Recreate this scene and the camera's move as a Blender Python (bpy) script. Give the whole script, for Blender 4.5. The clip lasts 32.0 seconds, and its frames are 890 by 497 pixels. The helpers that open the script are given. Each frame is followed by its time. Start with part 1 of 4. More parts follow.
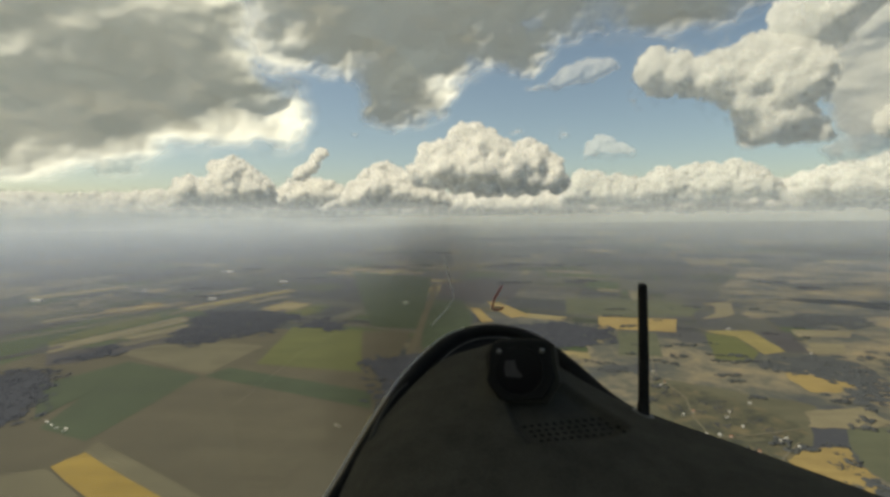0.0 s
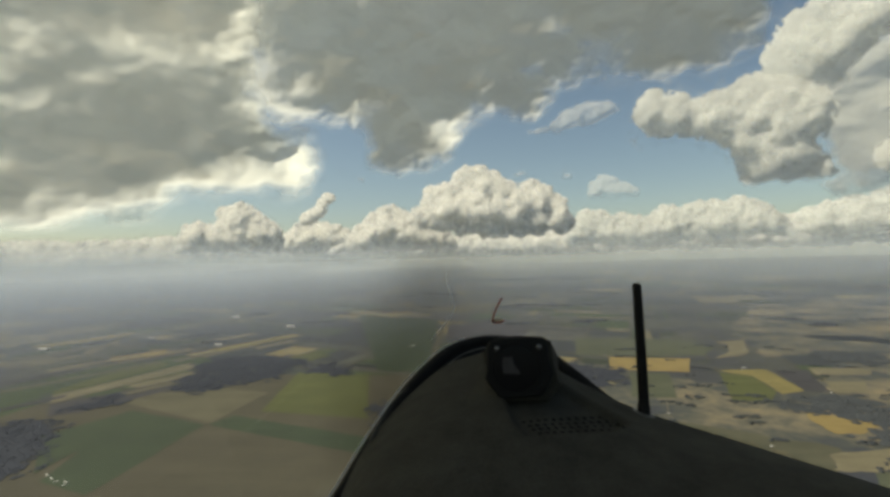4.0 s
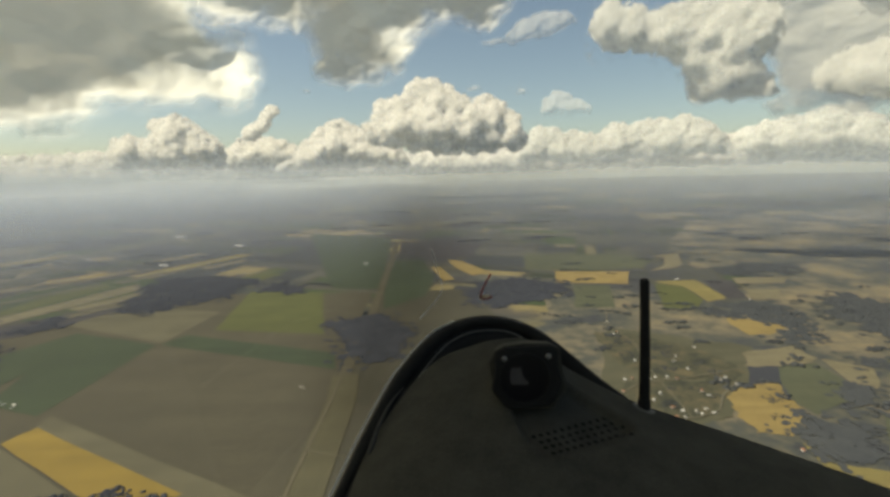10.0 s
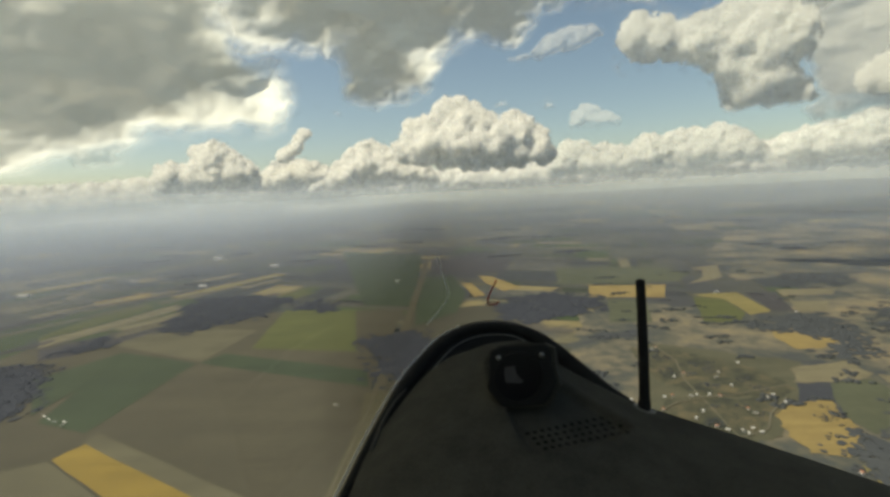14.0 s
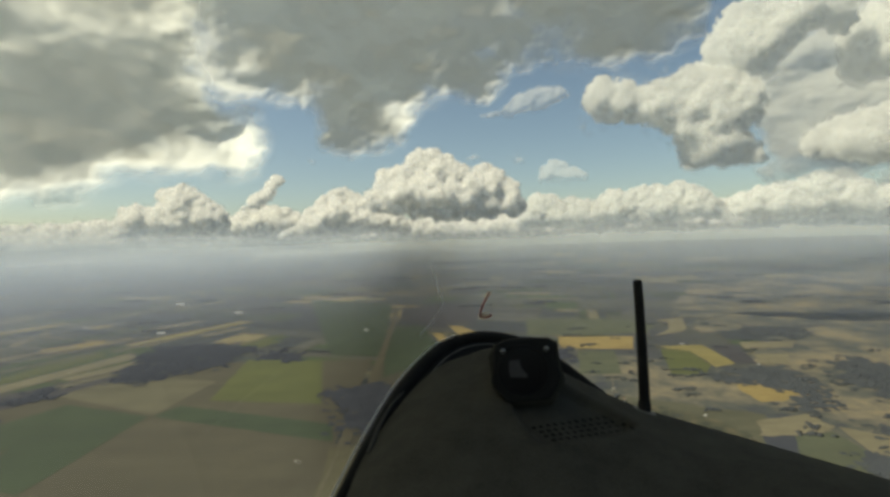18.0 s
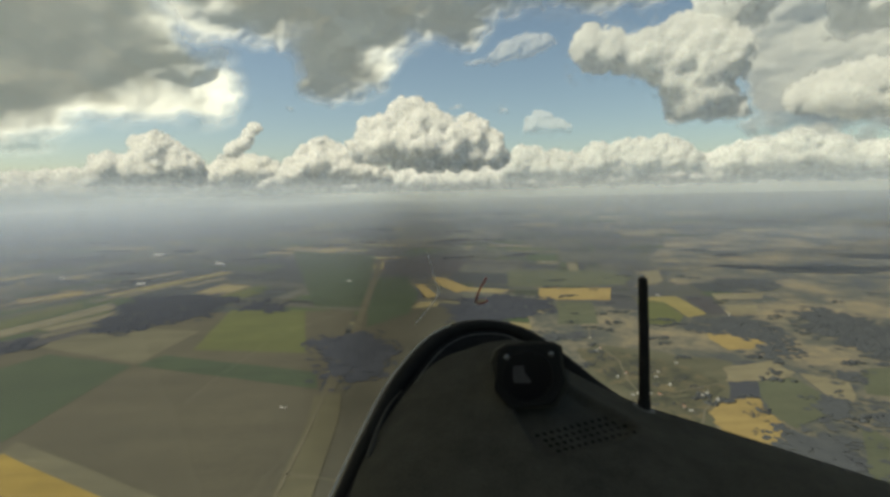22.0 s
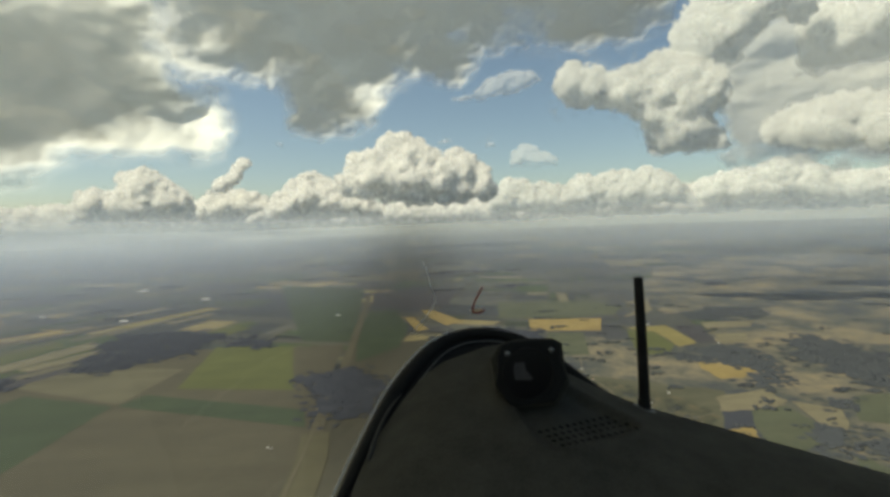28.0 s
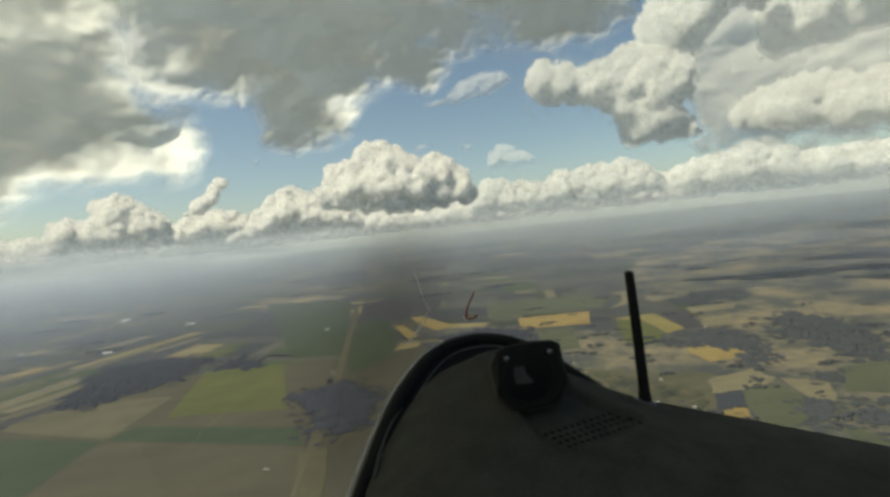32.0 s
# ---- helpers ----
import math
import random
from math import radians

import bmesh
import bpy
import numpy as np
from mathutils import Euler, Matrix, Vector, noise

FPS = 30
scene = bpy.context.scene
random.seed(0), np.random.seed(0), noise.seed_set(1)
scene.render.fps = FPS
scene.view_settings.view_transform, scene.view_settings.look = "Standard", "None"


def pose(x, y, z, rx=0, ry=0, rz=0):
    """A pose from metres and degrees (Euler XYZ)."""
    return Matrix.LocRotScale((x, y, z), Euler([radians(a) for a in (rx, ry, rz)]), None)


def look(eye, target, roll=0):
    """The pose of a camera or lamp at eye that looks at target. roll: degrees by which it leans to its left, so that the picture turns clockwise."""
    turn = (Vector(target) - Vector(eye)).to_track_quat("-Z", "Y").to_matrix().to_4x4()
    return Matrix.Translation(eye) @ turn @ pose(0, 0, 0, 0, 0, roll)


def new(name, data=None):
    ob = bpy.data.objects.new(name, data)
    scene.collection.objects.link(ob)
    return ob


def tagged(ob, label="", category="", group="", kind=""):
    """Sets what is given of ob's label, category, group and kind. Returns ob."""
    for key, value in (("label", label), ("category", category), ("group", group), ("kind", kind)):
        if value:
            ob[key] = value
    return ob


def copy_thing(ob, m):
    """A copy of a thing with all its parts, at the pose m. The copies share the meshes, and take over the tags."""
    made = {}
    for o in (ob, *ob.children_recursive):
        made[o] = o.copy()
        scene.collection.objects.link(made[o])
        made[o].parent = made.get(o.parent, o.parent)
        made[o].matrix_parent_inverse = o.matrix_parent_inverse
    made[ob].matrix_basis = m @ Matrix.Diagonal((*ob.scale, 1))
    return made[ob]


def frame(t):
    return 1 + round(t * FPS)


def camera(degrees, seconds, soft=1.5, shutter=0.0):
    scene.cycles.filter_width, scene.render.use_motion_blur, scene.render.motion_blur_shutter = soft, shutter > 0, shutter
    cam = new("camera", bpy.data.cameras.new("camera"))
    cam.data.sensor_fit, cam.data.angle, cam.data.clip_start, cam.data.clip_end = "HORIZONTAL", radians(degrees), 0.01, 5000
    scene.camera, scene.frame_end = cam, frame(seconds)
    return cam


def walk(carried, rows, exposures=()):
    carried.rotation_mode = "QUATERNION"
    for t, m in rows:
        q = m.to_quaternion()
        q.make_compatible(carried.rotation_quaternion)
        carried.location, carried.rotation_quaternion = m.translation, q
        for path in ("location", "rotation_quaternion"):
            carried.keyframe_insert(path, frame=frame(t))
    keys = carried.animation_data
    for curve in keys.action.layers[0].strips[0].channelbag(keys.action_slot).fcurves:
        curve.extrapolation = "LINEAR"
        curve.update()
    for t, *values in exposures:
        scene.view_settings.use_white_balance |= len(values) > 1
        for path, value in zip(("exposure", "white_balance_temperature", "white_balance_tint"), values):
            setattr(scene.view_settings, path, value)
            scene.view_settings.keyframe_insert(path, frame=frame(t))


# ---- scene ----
# The landscape is laid out at one tenth of its true size, with the glider 70 m above it;
# the cockpit itself is at true size.
ALT = 70.0
cam = camera(85.0, 32.0, soft=3.3)


def aim(x, y, z, yaw, pitch, roll):
    """A camera pose: yaw to the left of +y, pitch upwards, roll as in look()."""
    turn = Matrix.Rotation(radians(yaw), 4, "Z") @ Matrix.Rotation(radians(90 + pitch), 4, "X") @ Matrix.Rotation(radians(roll), 4, "Z")
    return Matrix.Translation((x, y, z + ALT)) @ turn


PATH = [
    (0.0, 0.0438, -0.0282, -0.0090, 3.98, -3.73, -0.75),
    (0.5, 0.0426, -0.0334, -0.0231, 3.91, -2.63, -0.57),
    (1.0, 0.0433, -0.0386, -0.0379, 3.83, -1.36, -0.91),
    (1.5, 0.0465, -0.0504, -0.0699, 3.93, 1.30, -1.25),
    (2.0, 0.0494, -0.0610, -0.1007, 4.14, 3.72, -1.13),
    (2.5, 0.0564, -0.0660, -0.1101, 4.55, 4.56, -1.46),
    (3.0, 0.0603, -0.0703, -0.1201, 4.87, 5.32, -1.33),
    (3.5, 0.0628, -0.0674, -0.1073, 4.94, 4.42, -1.74),
    (4.0, 0.0574, -0.0532, -0.0664, 4.60, 1.19, -1.75),
    (4.5, 0.0527, -0.0281, -0.0059, 4.16, -3.58, -2.43),
    (6.5, 0.0106, -0.0014, 0.0113, 1.07, -5.50, -1.59),
    (7.0, 0.0116, 0.0109, 0.0359, 0.84, -7.37, -2.61),
    (7.5, 0.0010, 0.0222, 0.0486, 0.17, -8.70, -1.93),
    (8.0, -0.0101, 0.0270, 0.0520, -0.10, -9.54, 0.15),
    (8.5, -0.0156, 0.0261, 0.0452, -0.44, -9.10, 0.60),
    (9.0, -0.0166, 0.0265, 0.0432, -0.66, -8.85, 0.19),
    (9.5, -0.0161, 0.0283, 0.0448, -0.88, -8.81, -0.64),
    (10.0, -0.0098, 0.0266, 0.0459, -0.67, -8.63, -1.67),
    (10.5, 0.0002, 0.0212, 0.0451, -0.00, -8.33, -2.25),
    (11.0, 0.0083, 0.0156, 0.0454, 0.99, -8.48, -1.33),
    (11.5, 0.0082, 0.0070, 0.0355, 1.62, -8.03, 0.66),
    (12.0, 0.0201, 0.0071, 0.0421, 2.06, -8.14, -1.05),
    (12.5, 0.0235, 0.0026, 0.0373, 2.40, -7.73, -0.89),
    (13.0, 0.0285, -0.0016, 0.0321, 2.64, -7.15, -1.36),
    (13.5, 0.0355, -0.0009, 0.0367, 2.81, -7.21, -2.64),
    (14.0, 0.0386, -0.0043, 0.0309, 2.86, -6.57, -3.24),
    (14.5, 0.0339, -0.0062, 0.0223, 2.52, -5.92, -3.06),
    (16.5, 0.0085, -0.0117, -0.0184, 0.54, -2.78, -2.73),
    (17.0, 0.0002, -0.0131, -0.0310, 0.04, -1.93, -2.13),
    (17.5, -0.0070, -0.0112, -0.0363, -0.61, -1.48, -2.37),
    (18.0, -0.0107, -0.0125, -0.0441, -0.80, -0.93, -2.04),
    (18.5, -0.0133, -0.0171, -0.0577, -0.73, -0.03, -1.12),
    (19.0, -0.0100, -0.0185, -0.0584, -0.63, 0.17, -1.69),
    (19.5, -0.0081, -0.0137, -0.0442, -0.66, -0.86, -2.25),
    (20.0, -0.0071, 0.0016, -0.0066, -0.84, -3.82, -3.02),
    (20.5, -0.0161, 0.0160, 0.0163, -1.28, -6.06, -1.96),
    (21.0, -0.0254, 0.0233, 0.0212, -1.96, -6.66, -1.56),
    (21.5, -0.0314, 0.0273, 0.0222, -2.48, -6.80, -1.56),
    (22.0, -0.0338, 0.0277, 0.0202, -2.67, -6.66, -1.52),
    (22.5, -0.0329, 0.0278, 0.0209, -2.73, -6.61, -1.96),
    (23.0, -0.0280, 0.0265, 0.0243, -2.30, -6.87, -1.89),
    (23.5, -0.0218, 0.0229, 0.0238, -1.81, -6.74, -2.06),
    (24.0, -0.0113, 0.0202, 0.0285, -1.32, -6.77, -3.33),
    (24.5, -0.0032, 0.0176, 0.0315, -0.81, -6.83, -3.88),
    (25.0, -0.0032, 0.0175, 0.0324, -0.53, -7.11, -2.99),
    (25.5, -0.0152, 0.0190, 0.0246, -1.09, -6.85, -1.57),
    (27.5, -0.0445, 0.0135, -0.0263, -3.67, -2.63, -2.10),
    (28.0, -0.0485, 0.0171, -0.0235, -4.04, -2.89, -2.16),
    (28.5, -0.0491, 0.0222, -0.0127, -4.31, -3.66, -2.80),
    (29.0, -0.0532, 0.0238, -0.0136, -4.27, -3.92, -1.50),
    (29.5, -0.0557, 0.0263, -0.0112, -4.43, -4.19, -1.29),
    (30.0, -0.0548, 0.0280, -0.0066, -4.58, -4.41, -1.99),
    (30.5, -0.0587, 0.0241, -0.0187, -4.34, -3.81, -0.23),
    (31.0, -0.0527, 0.0183, -0.0260, -4.24, -2.83, -1.65),
    (31.5, -0.0503, 0.0174, -0.0252, -4.86, -2.24, -4.43),
    (32.0, -0.0558, 0.0221, -0.0176, -5.91, -2.45, -6.36),
]
scene.cycles.transparent_max_bounces = 32
EXPOSURES = [(0.0, 0.04, 7950, 4), (1.0, 0.0, 7900, 4), (3.0, -0.12, 7700, 3), (4.5, -0.06, 7750, 3), (7.0, 0.08, 8050, 4), (10.0, 0.1, 8050, 4), (14.0, 0.08, 7800, 2.5),
             (18.0, 0.0, 7650, 1), (21.0, 0.03, 7600, 1), (25.0, 0.05, 7550, 1), (32.0, 0.04, 7450, 1)]
walk(cam, [(t, aim(*p)) for t, *p in PATH], EXPOSURES)

# ---- light ----
SUN_AZ, SUN_EL = -97.0, 55.0
world = bpy.data.worlds.new("world")
scene.world = world
world.use_nodes = True
wn = world.node_tree
sky = wn.nodes.new("ShaderNodeTexSky")
sky.sky_type, sky.sun_disc = "NISHITA", False
sky.sun_elevation, sky.sun_rotation = radians(SUN_EL), radians(SUN_AZ)
sky.altitude, sky.air_density, sky.dust_density, sky.ozone_density = 900, 1.0, 2.6, 1.0
wn.nodes["Background"].inputs["Strength"].default_value = 0.12
wn.links.new(sky.outputs[0], wn.nodes["Background"].inputs["Color"])
sun = new("sun", bpy.data.lights.new("sun", "SUN"))
sun.data.energy, sun.data.angle, sun.data.color = 5.0, radians(0.6), (1.0, 0.94, 0.84)
sun_to = Vector((math.sin(radians(SUN_AZ)) * math.cos(radians(SUN_EL)), math.cos(radians(SUN_AZ)) * math.cos(radians(SUN_EL)), math.sin(radians(SUN_EL))))
sun.matrix_world = look(sun_to * 300 + Vector((0, 0, ALT)), (0, 0, ALT))


# ---- materials ----
def mat(name):
    m = bpy.data.materials.new(name)
    m.use_nodes = True
    n = m.node_tree.nodes
    return m, n, m.node_tree.links, n["Principled BSDF"]


def ramp(n, stops, mode="LINEAR"):
    r = n.new("ShaderNodeValToRGB")
    r.color_ramp.interpolation = mode
    while len(r.color_ramp.elements) < len(stops):
        r.color_ramp.elements.new(0.5)
    for e, (p, c) in zip(r.color_ramp.elements, stops):
        e.position, e.color = p, (*c, 1) if len(c) == 3 else c
    return r


def noise_node(n, l, scale, detail=4, rough=0.55, coord="Object"):
    tc = n.new("ShaderNodeTexCoord")
    t = n.new("ShaderNodeTexNoise")
    t.inputs["Scale"].default_value, t.inputs["Detail"].default_value, t.inputs["Roughness"].default_value = scale, detail, rough
    l.new(tc.outputs[coord], t.inputs["Vector"])
    return t


def grainy(name, a, b, scale, rough=0.8, bump=0.0, bump_scale=None, metallic=0.0, coord="Object", fine=None, shine=0.5):
    """A surface whose colour wanders between a and b, with a second, finer grain and relief."""
    m, n, l, p = mat(name)
    t1 = noise_node(n, l, scale, 5, 0.6, coord)
    t2 = noise_node(n, l, fine or scale * 9, 3, 0.6, coord)
    mix = n.new("ShaderNodeMath")
    mix.operation = "MULTIPLY_ADD"
    mix.inputs[1].default_value = 0.4
    l.new(t2.outputs["Fac"], mix.inputs[0])
    half = n.new("ShaderNodeMath")
    half.operation = "MULTIPLY"
    half.inputs[1].default_value = 0.6
    l.new(t1.outputs["Fac"], half.inputs[0])
    l.new(half.outputs[0], mix.inputs[2])
    r = ramp(n, [(0.34, a), (0.66, b)])
    l.new(mix.outputs[0], r.inputs[0])
    l.new(r.outputs[0], p.inputs["Base Color"])
    p.inputs["Roughness"].default_value, p.inputs["Metallic"].default_value = rough, metallic
    p.inputs["Specular IOR Level"].default_value = shine
    if bump:
        bt = noise_node(n, l, bump_scale or scale * 6, 3, 0.6, coord)
        bn = n.new("ShaderNodeBump")
        bn.inputs["Strength"].default_value, bn.inputs["Distance"].default_value = 0.6, bump
        l.new(bt.outputs["Fac"], bn.inputs["Height"])
        l.new(bn.outputs[0], p.inputs["Normal"])
    return m


def cloud_material(name, colour, thin, deep, solid, wisp, torn, glow=(0.0, 1.0)):
    """Vapour that scatters light back and lets some through, the more so the thinner it is (the mesh's own 'thick' value).
    thin, deep: the share let through where it is thin and where it is deep, and glow: between which thicknesses it falls; solid: the thickness from which nothing shows through."""
    m, n, l, p = mat(name)
    n.remove(p)
    at = n.new("ShaderNodeAttribute")
    at.attribute_name = "thick"
    d, t, mx = n.new("ShaderNodeBsdfDiffuse"), n.new("ShaderNodeBsdfTranslucent"), n.new("ShaderNodeMixShader")
    d.inputs["Color"].default_value = t.inputs["Color"].default_value = (*colour, 1)
    share = n.new("ShaderNodeMapRange")
    share.inputs["To Min"].default_value, share.inputs["To Max"].default_value = thin, deep
    share.inputs["From Min"].default_value, share.inputs["From Max"].default_value = glow
    l.new(at.outputs["Fac"], share.inputs["Value"]), l.new(share.outputs[0], mx.inputs[0])
    l.new(d.outputs[0], mx.inputs[1]), l.new(t.outputs[0], mx.inputs[2])
    nt = noise_node(n, l, wisp, 6, 0.62)
    ad = n.new("ShaderNodeMath")
    ad.operation = "MULTIPLY_ADD"
    ad.inputs[1].default_value = torn
    l.new(nt.outputs["Fac"], ad.inputs[0]), l.new(at.outputs["Fac"], ad.inputs[2])
    r = n.new("ShaderNodeMapRange")
    r.interpolation_type = "SMOOTHSTEP"
    r.inputs["From Min"].default_value, r.inputs["From Max"].default_value = 0.5 * torn, 0.5 * torn + solid
    l.new(ad.outputs[0], r.inputs["Value"])
    tr, m2 = n.new("ShaderNodeBsdfTransparent"), n.new("ShaderNodeMixShader")
    l.new(r.outputs[0], m2.inputs[0]), l.new(tr.outputs[0], m2.inputs[1]), l.new(mx.outputs[0], m2.inputs[2])
    l.new(m2.outputs[0], n["Material Output"].inputs["Surface"])
    return m


M_CUMULUS = cloud_material("cumulus_vapour", (0.87, 0.87, 0.855), 0.68, 0.58, 0.45, 0.05, 0.3)
M_NEAR = cloud_material("near_cumulus_vapour", (0.86, 0.875, 0.865), 0.64, 0.7, 0.5, 0.09, 0.35)
M_WISP = cloud_material("wispy_vapour", (0.93, 0.93, 0.915), 0.6, 0.5, 2.4, 0.12, 0.6)
M_STRATUS = cloud_material("flat_cloud_vapour", (0.93, 0.945, 0.915), 0.9, 0.24, 0.5, 0.25, 0.3, (0.35, 0.8))


def haze_material(name, density, tone):
    m, n, l, p = mat(name)
    n.remove(p)
    at = n.new("ShaderNodeAttribute")
    at.attribute_name = "thick"
    d = n.new("ShaderNodeBsdfDiffuse")
    d.inputs["Color"].default_value = (*tone, 1)
    k = n.new("ShaderNodeMath")
    k.operation = "MULTIPLY"
    k.inputs[1].default_value = density
    l.new(at.outputs["Fac"], k.inputs[0])
    tr, m2 = n.new("ShaderNodeBsdfTransparent"), n.new("ShaderNodeMixShader")
    l.new(k.outputs[0], m2.inputs[0]), l.new(tr.outputs[0], m2.inputs[1]), l.new(d.outputs[0], m2.inputs[2])
    l.new(m2.outputs[0], n["Material Output"].inputs["Surface"])
    return m


# ---- small geometry tools ----
def fast_mesh(name, verts, faces, material, smooth=True, thick=None):
    """A mesh from arrays; faces all have the same number of corners."""
    verts, faces = np.asarray(verts, np.float32), np.asarray(faces, np.int32)
    k = faces.shape[1]
    me = bpy.data.meshes.new(name)
    me.vertices.add(len(verts)), me.loops.add(faces.size), me.polygons.add(len(faces))
    me.vertices.foreach_set("co", verts.ravel())
    me.loops.foreach_set("vertex_index", faces.ravel())
    me.polygons.foreach_set("loop_start", np.arange(len(faces), dtype=np.int32) * k)
    me.polygons.foreach_set("use_smooth", np.full(len(faces), smooth))
    me.update(calc_edges=True)
    if thick is not None:
        at = me.attributes.new("thick", "FLOAT", "POINT")
        at.data.foreach_set("value", np.asarray(thick, np.float32))
    me.materials.append(material)
    return me


def part(name, bm, material, parent, label="", smooth=False):
    """One bmesh (or ready mesh) as one object under a thing or a part."""
    if isinstance(bm, bmesh.types.BMesh):
        me = bpy.data.meshes.new(name)
        bm.to_mesh(me)
        bm.free()
        me.materials.append(material)
        if smooth:
            me.polygons.foreach_set("use_smooth", [True] * len(me.polygons))
    else:
        me = bm
    ob = new(name, me)
    ob.parent = parent
    if label:
        tagged(ob, label)
    return ob


rng = np.random.default_rng(7)
LAT = rng.random((64, 64, 64)).astype(np.float32)


def value_noise(p):
    """Smooth noise in 0..1 at rows of points, repeating every 64."""
    i = np.floor(p).astype(int)
    u = p - i
    u = u * u * (3 - 2 * u)
    i0, i1 = i % 64, (i + 1) % 64
    x0, y0, z0, x1, y1, z1 = i0[:, 0], i0[:, 1], i0[:, 2], i1[:, 0], i1[:, 1], i1[:, 2]
    ux, uy, uz = u[:, 0], u[:, 1], u[:, 2]
    a = LAT[x0, y0, z0] * (1 - ux) + LAT[x1, y0, z0] * ux
    b = LAT[x0, y1, z0] * (1 - ux) + LAT[x1, y1, z0] * ux
    c = LAT[x0, y0, z1] * (1 - ux) + LAT[x1, y0, z1] * ux
    d = LAT[x0, y1, z1] * (1 - ux) + LAT[x1, y1, z1] * ux
    return (a * (1 - uy) + b * uy) * (1 - uz) + (c * (1 - uy) + d * uy) * uz


def fbm(p, octaves=5, gain=0.5):
    p = np.asarray(p, float)
    total, amp, out = 0.0, 1.0, np.zeros(len(p))
    for k in range(octaves):
        out += amp * value_noise(p * 2.03**k + 17.3 * k)
        total, amp = total + amp, amp * gain
    return out / total


def ico(subdiv):
    bm = bmesh.new()
    bmesh.ops.create_icosphere(bm, subdivisions=subdiv, radius=1)
    v = np.array([x.co[:] for x in bm.verts])
    f = np.array([[x.index for x in g.verts] for g in bm.faces])
    bm.free()
    return v, f


ICO1 = ico(1)


# ---- ground ----
M_GROUND = grainy("open_land", (0.029, 0.029, 0.021), (0.053, 0.050, 0.035), 0.02, 0.95, fine=0.3)


def field_material(name, a, b, scale=0.05, angle=0.0):
    """A field whose colour wanders, with stains and faint rows along the way it is worked."""
    # near haze is put into the colours: lifted a little, most in blue
    a, b = (tuple(c * f + k for c, f, k in zip(q, (1.03, 1.08, 1.12), (0.001, 0.002, 0.005))) for q in (a, b))
    m = grainy(name, a, b, scale, 0.95, fine=scale * 14)
    n, l = m.node_tree.nodes, m.node_tree.links
    p = n["Principled BSDF"]
    colour = p.inputs["Base Color"].links[0].from_socket
    wide, rows = noise_node(n, l, scale * 0.45, 6, 0.7), noise_node(n, l, scale * 3, 3, 0.6)
    stretch = n.new("ShaderNodeMapping")
    stretch.inputs["Rotation"].default_value, stretch.inputs["Scale"].default_value = (0, 0, radians(24 + angle)), (0.06, 1, 1)
    l.new(rows.inputs["Vector"].links[0].from_socket, stretch.inputs["Vector"]), l.new(stretch.outputs[0], rows.inputs["Vector"])
    total = n.new("ShaderNodeMath")
    l.new(wide.outputs["Fac"], total.inputs[0]), l.new(rows.outputs["Fac"], total.inputs[1])
    tone = n.new("ShaderNodeMapRange")
    tone.inputs["From Min"].default_value, tone.inputs["From Max"].default_value = 0.75, 1.25
    tone.inputs["To Min"].default_value, tone.inputs["To Max"].default_value = 0.86, 1.14
    l.new(total.outputs[0], tone.inputs["Value"])
    mx = n.new("ShaderNodeMix")
    mx.data_type, mx.blend_type = "RGBA", "MULTIPLY"
    mx.inputs["Factor"].default_value = 1.0
    l.new(colour, mx.inputs["A"]), l.new(tone.outputs[0], mx.inputs["B"])
    l.new(mx.outputs["Result"], p.inputs["Base Color"])
    return m


bm = bmesh.new()
bmesh.ops.create_circle(bm, cap_ends=True, radius=4900, segments=96)
ground = part("ground", bm, M_GROUND, None)
tagged(ground, "wide open farmland plain in brown and green", "ground", kind="structure")

# far patchwork of fields
PATCH = [(0.0, (0.020, 0.025, 0.029)), (0.13, (0.040, 0.043, 0.039)), (0.27, (0.058, 0.060, 0.051)), (0.42, (0.028, 0.045, 0.018)), (0.54, (0.048, 0.052, 0.042)),
         (0.64, (0.018, 0.026, 0.016)), (0.74, (0.100, 0.092, 0.056)), (0.84, (0.021, 0.026, 0.031)), (0.94, (0.150, 0.125, 0.062))]


def patch_material():
    m, n, l, p = mat("patchwork_fields")
    g = n.new("ShaderNodeNewGeometry")
    r = ramp(n, PATCH, "CONSTANT")
    l.new(g.outputs["Random Per Island"], r.inputs[0])
    t = noise_node(n, l, 0.06, 5, 0.65)
    mr = n.new("ShaderNodeMapRange")
    mr.inputs["To Min"].default_value, mr.inputs["To Max"].default_value = 0.6, 1.4
    l.new(t.outputs["Fac"], mr.inputs["Value"])
    mx = n.new("ShaderNodeMix")
    mx.data_type, mx.blend_type = "RGBA", "MULTIPLY"
    mx.inputs["Factor"].default_value = 1.0
    l.new(r.outputs[0], mx.inputs["A"]), l.new(mr.outputs[0], mx.inputs["B"])
    # dark blotches: bushes, and cloud shadow put into the field colour
    b1 = noise_node(n, l, 0.012, 7, 0.62)
    cut = ramp(n, [(0.50, (0, 0, 0)), (0.56, (1, 1, 1))])
    l.new(b1.outputs["Fac"], cut.inputs[0])
    bush_shade = n.new("ShaderNodeMix")
    bush_shade.data_type = "RGBA"
    bush_shade.inputs["B"].default_value = (0.028, 0.031, 0.040, 1)
    amount = n.new("ShaderNodeMath")
    amount.operation = "MULTIPLY"
    amount.inputs[1].default_value = 0.75
    l.new(cut.outputs[0], amount.inputs[0])
    l.new(amount.outputs[0], bush_shade.inputs["Factor"]), l.new(mx.outputs["Result"], bush_shade.inputs["A"])
    l.new(bush_shade.outputs["Result"], p.inputs["Base Color"])
    p.inputs["Roughness"].default_value = 0.95
    return m


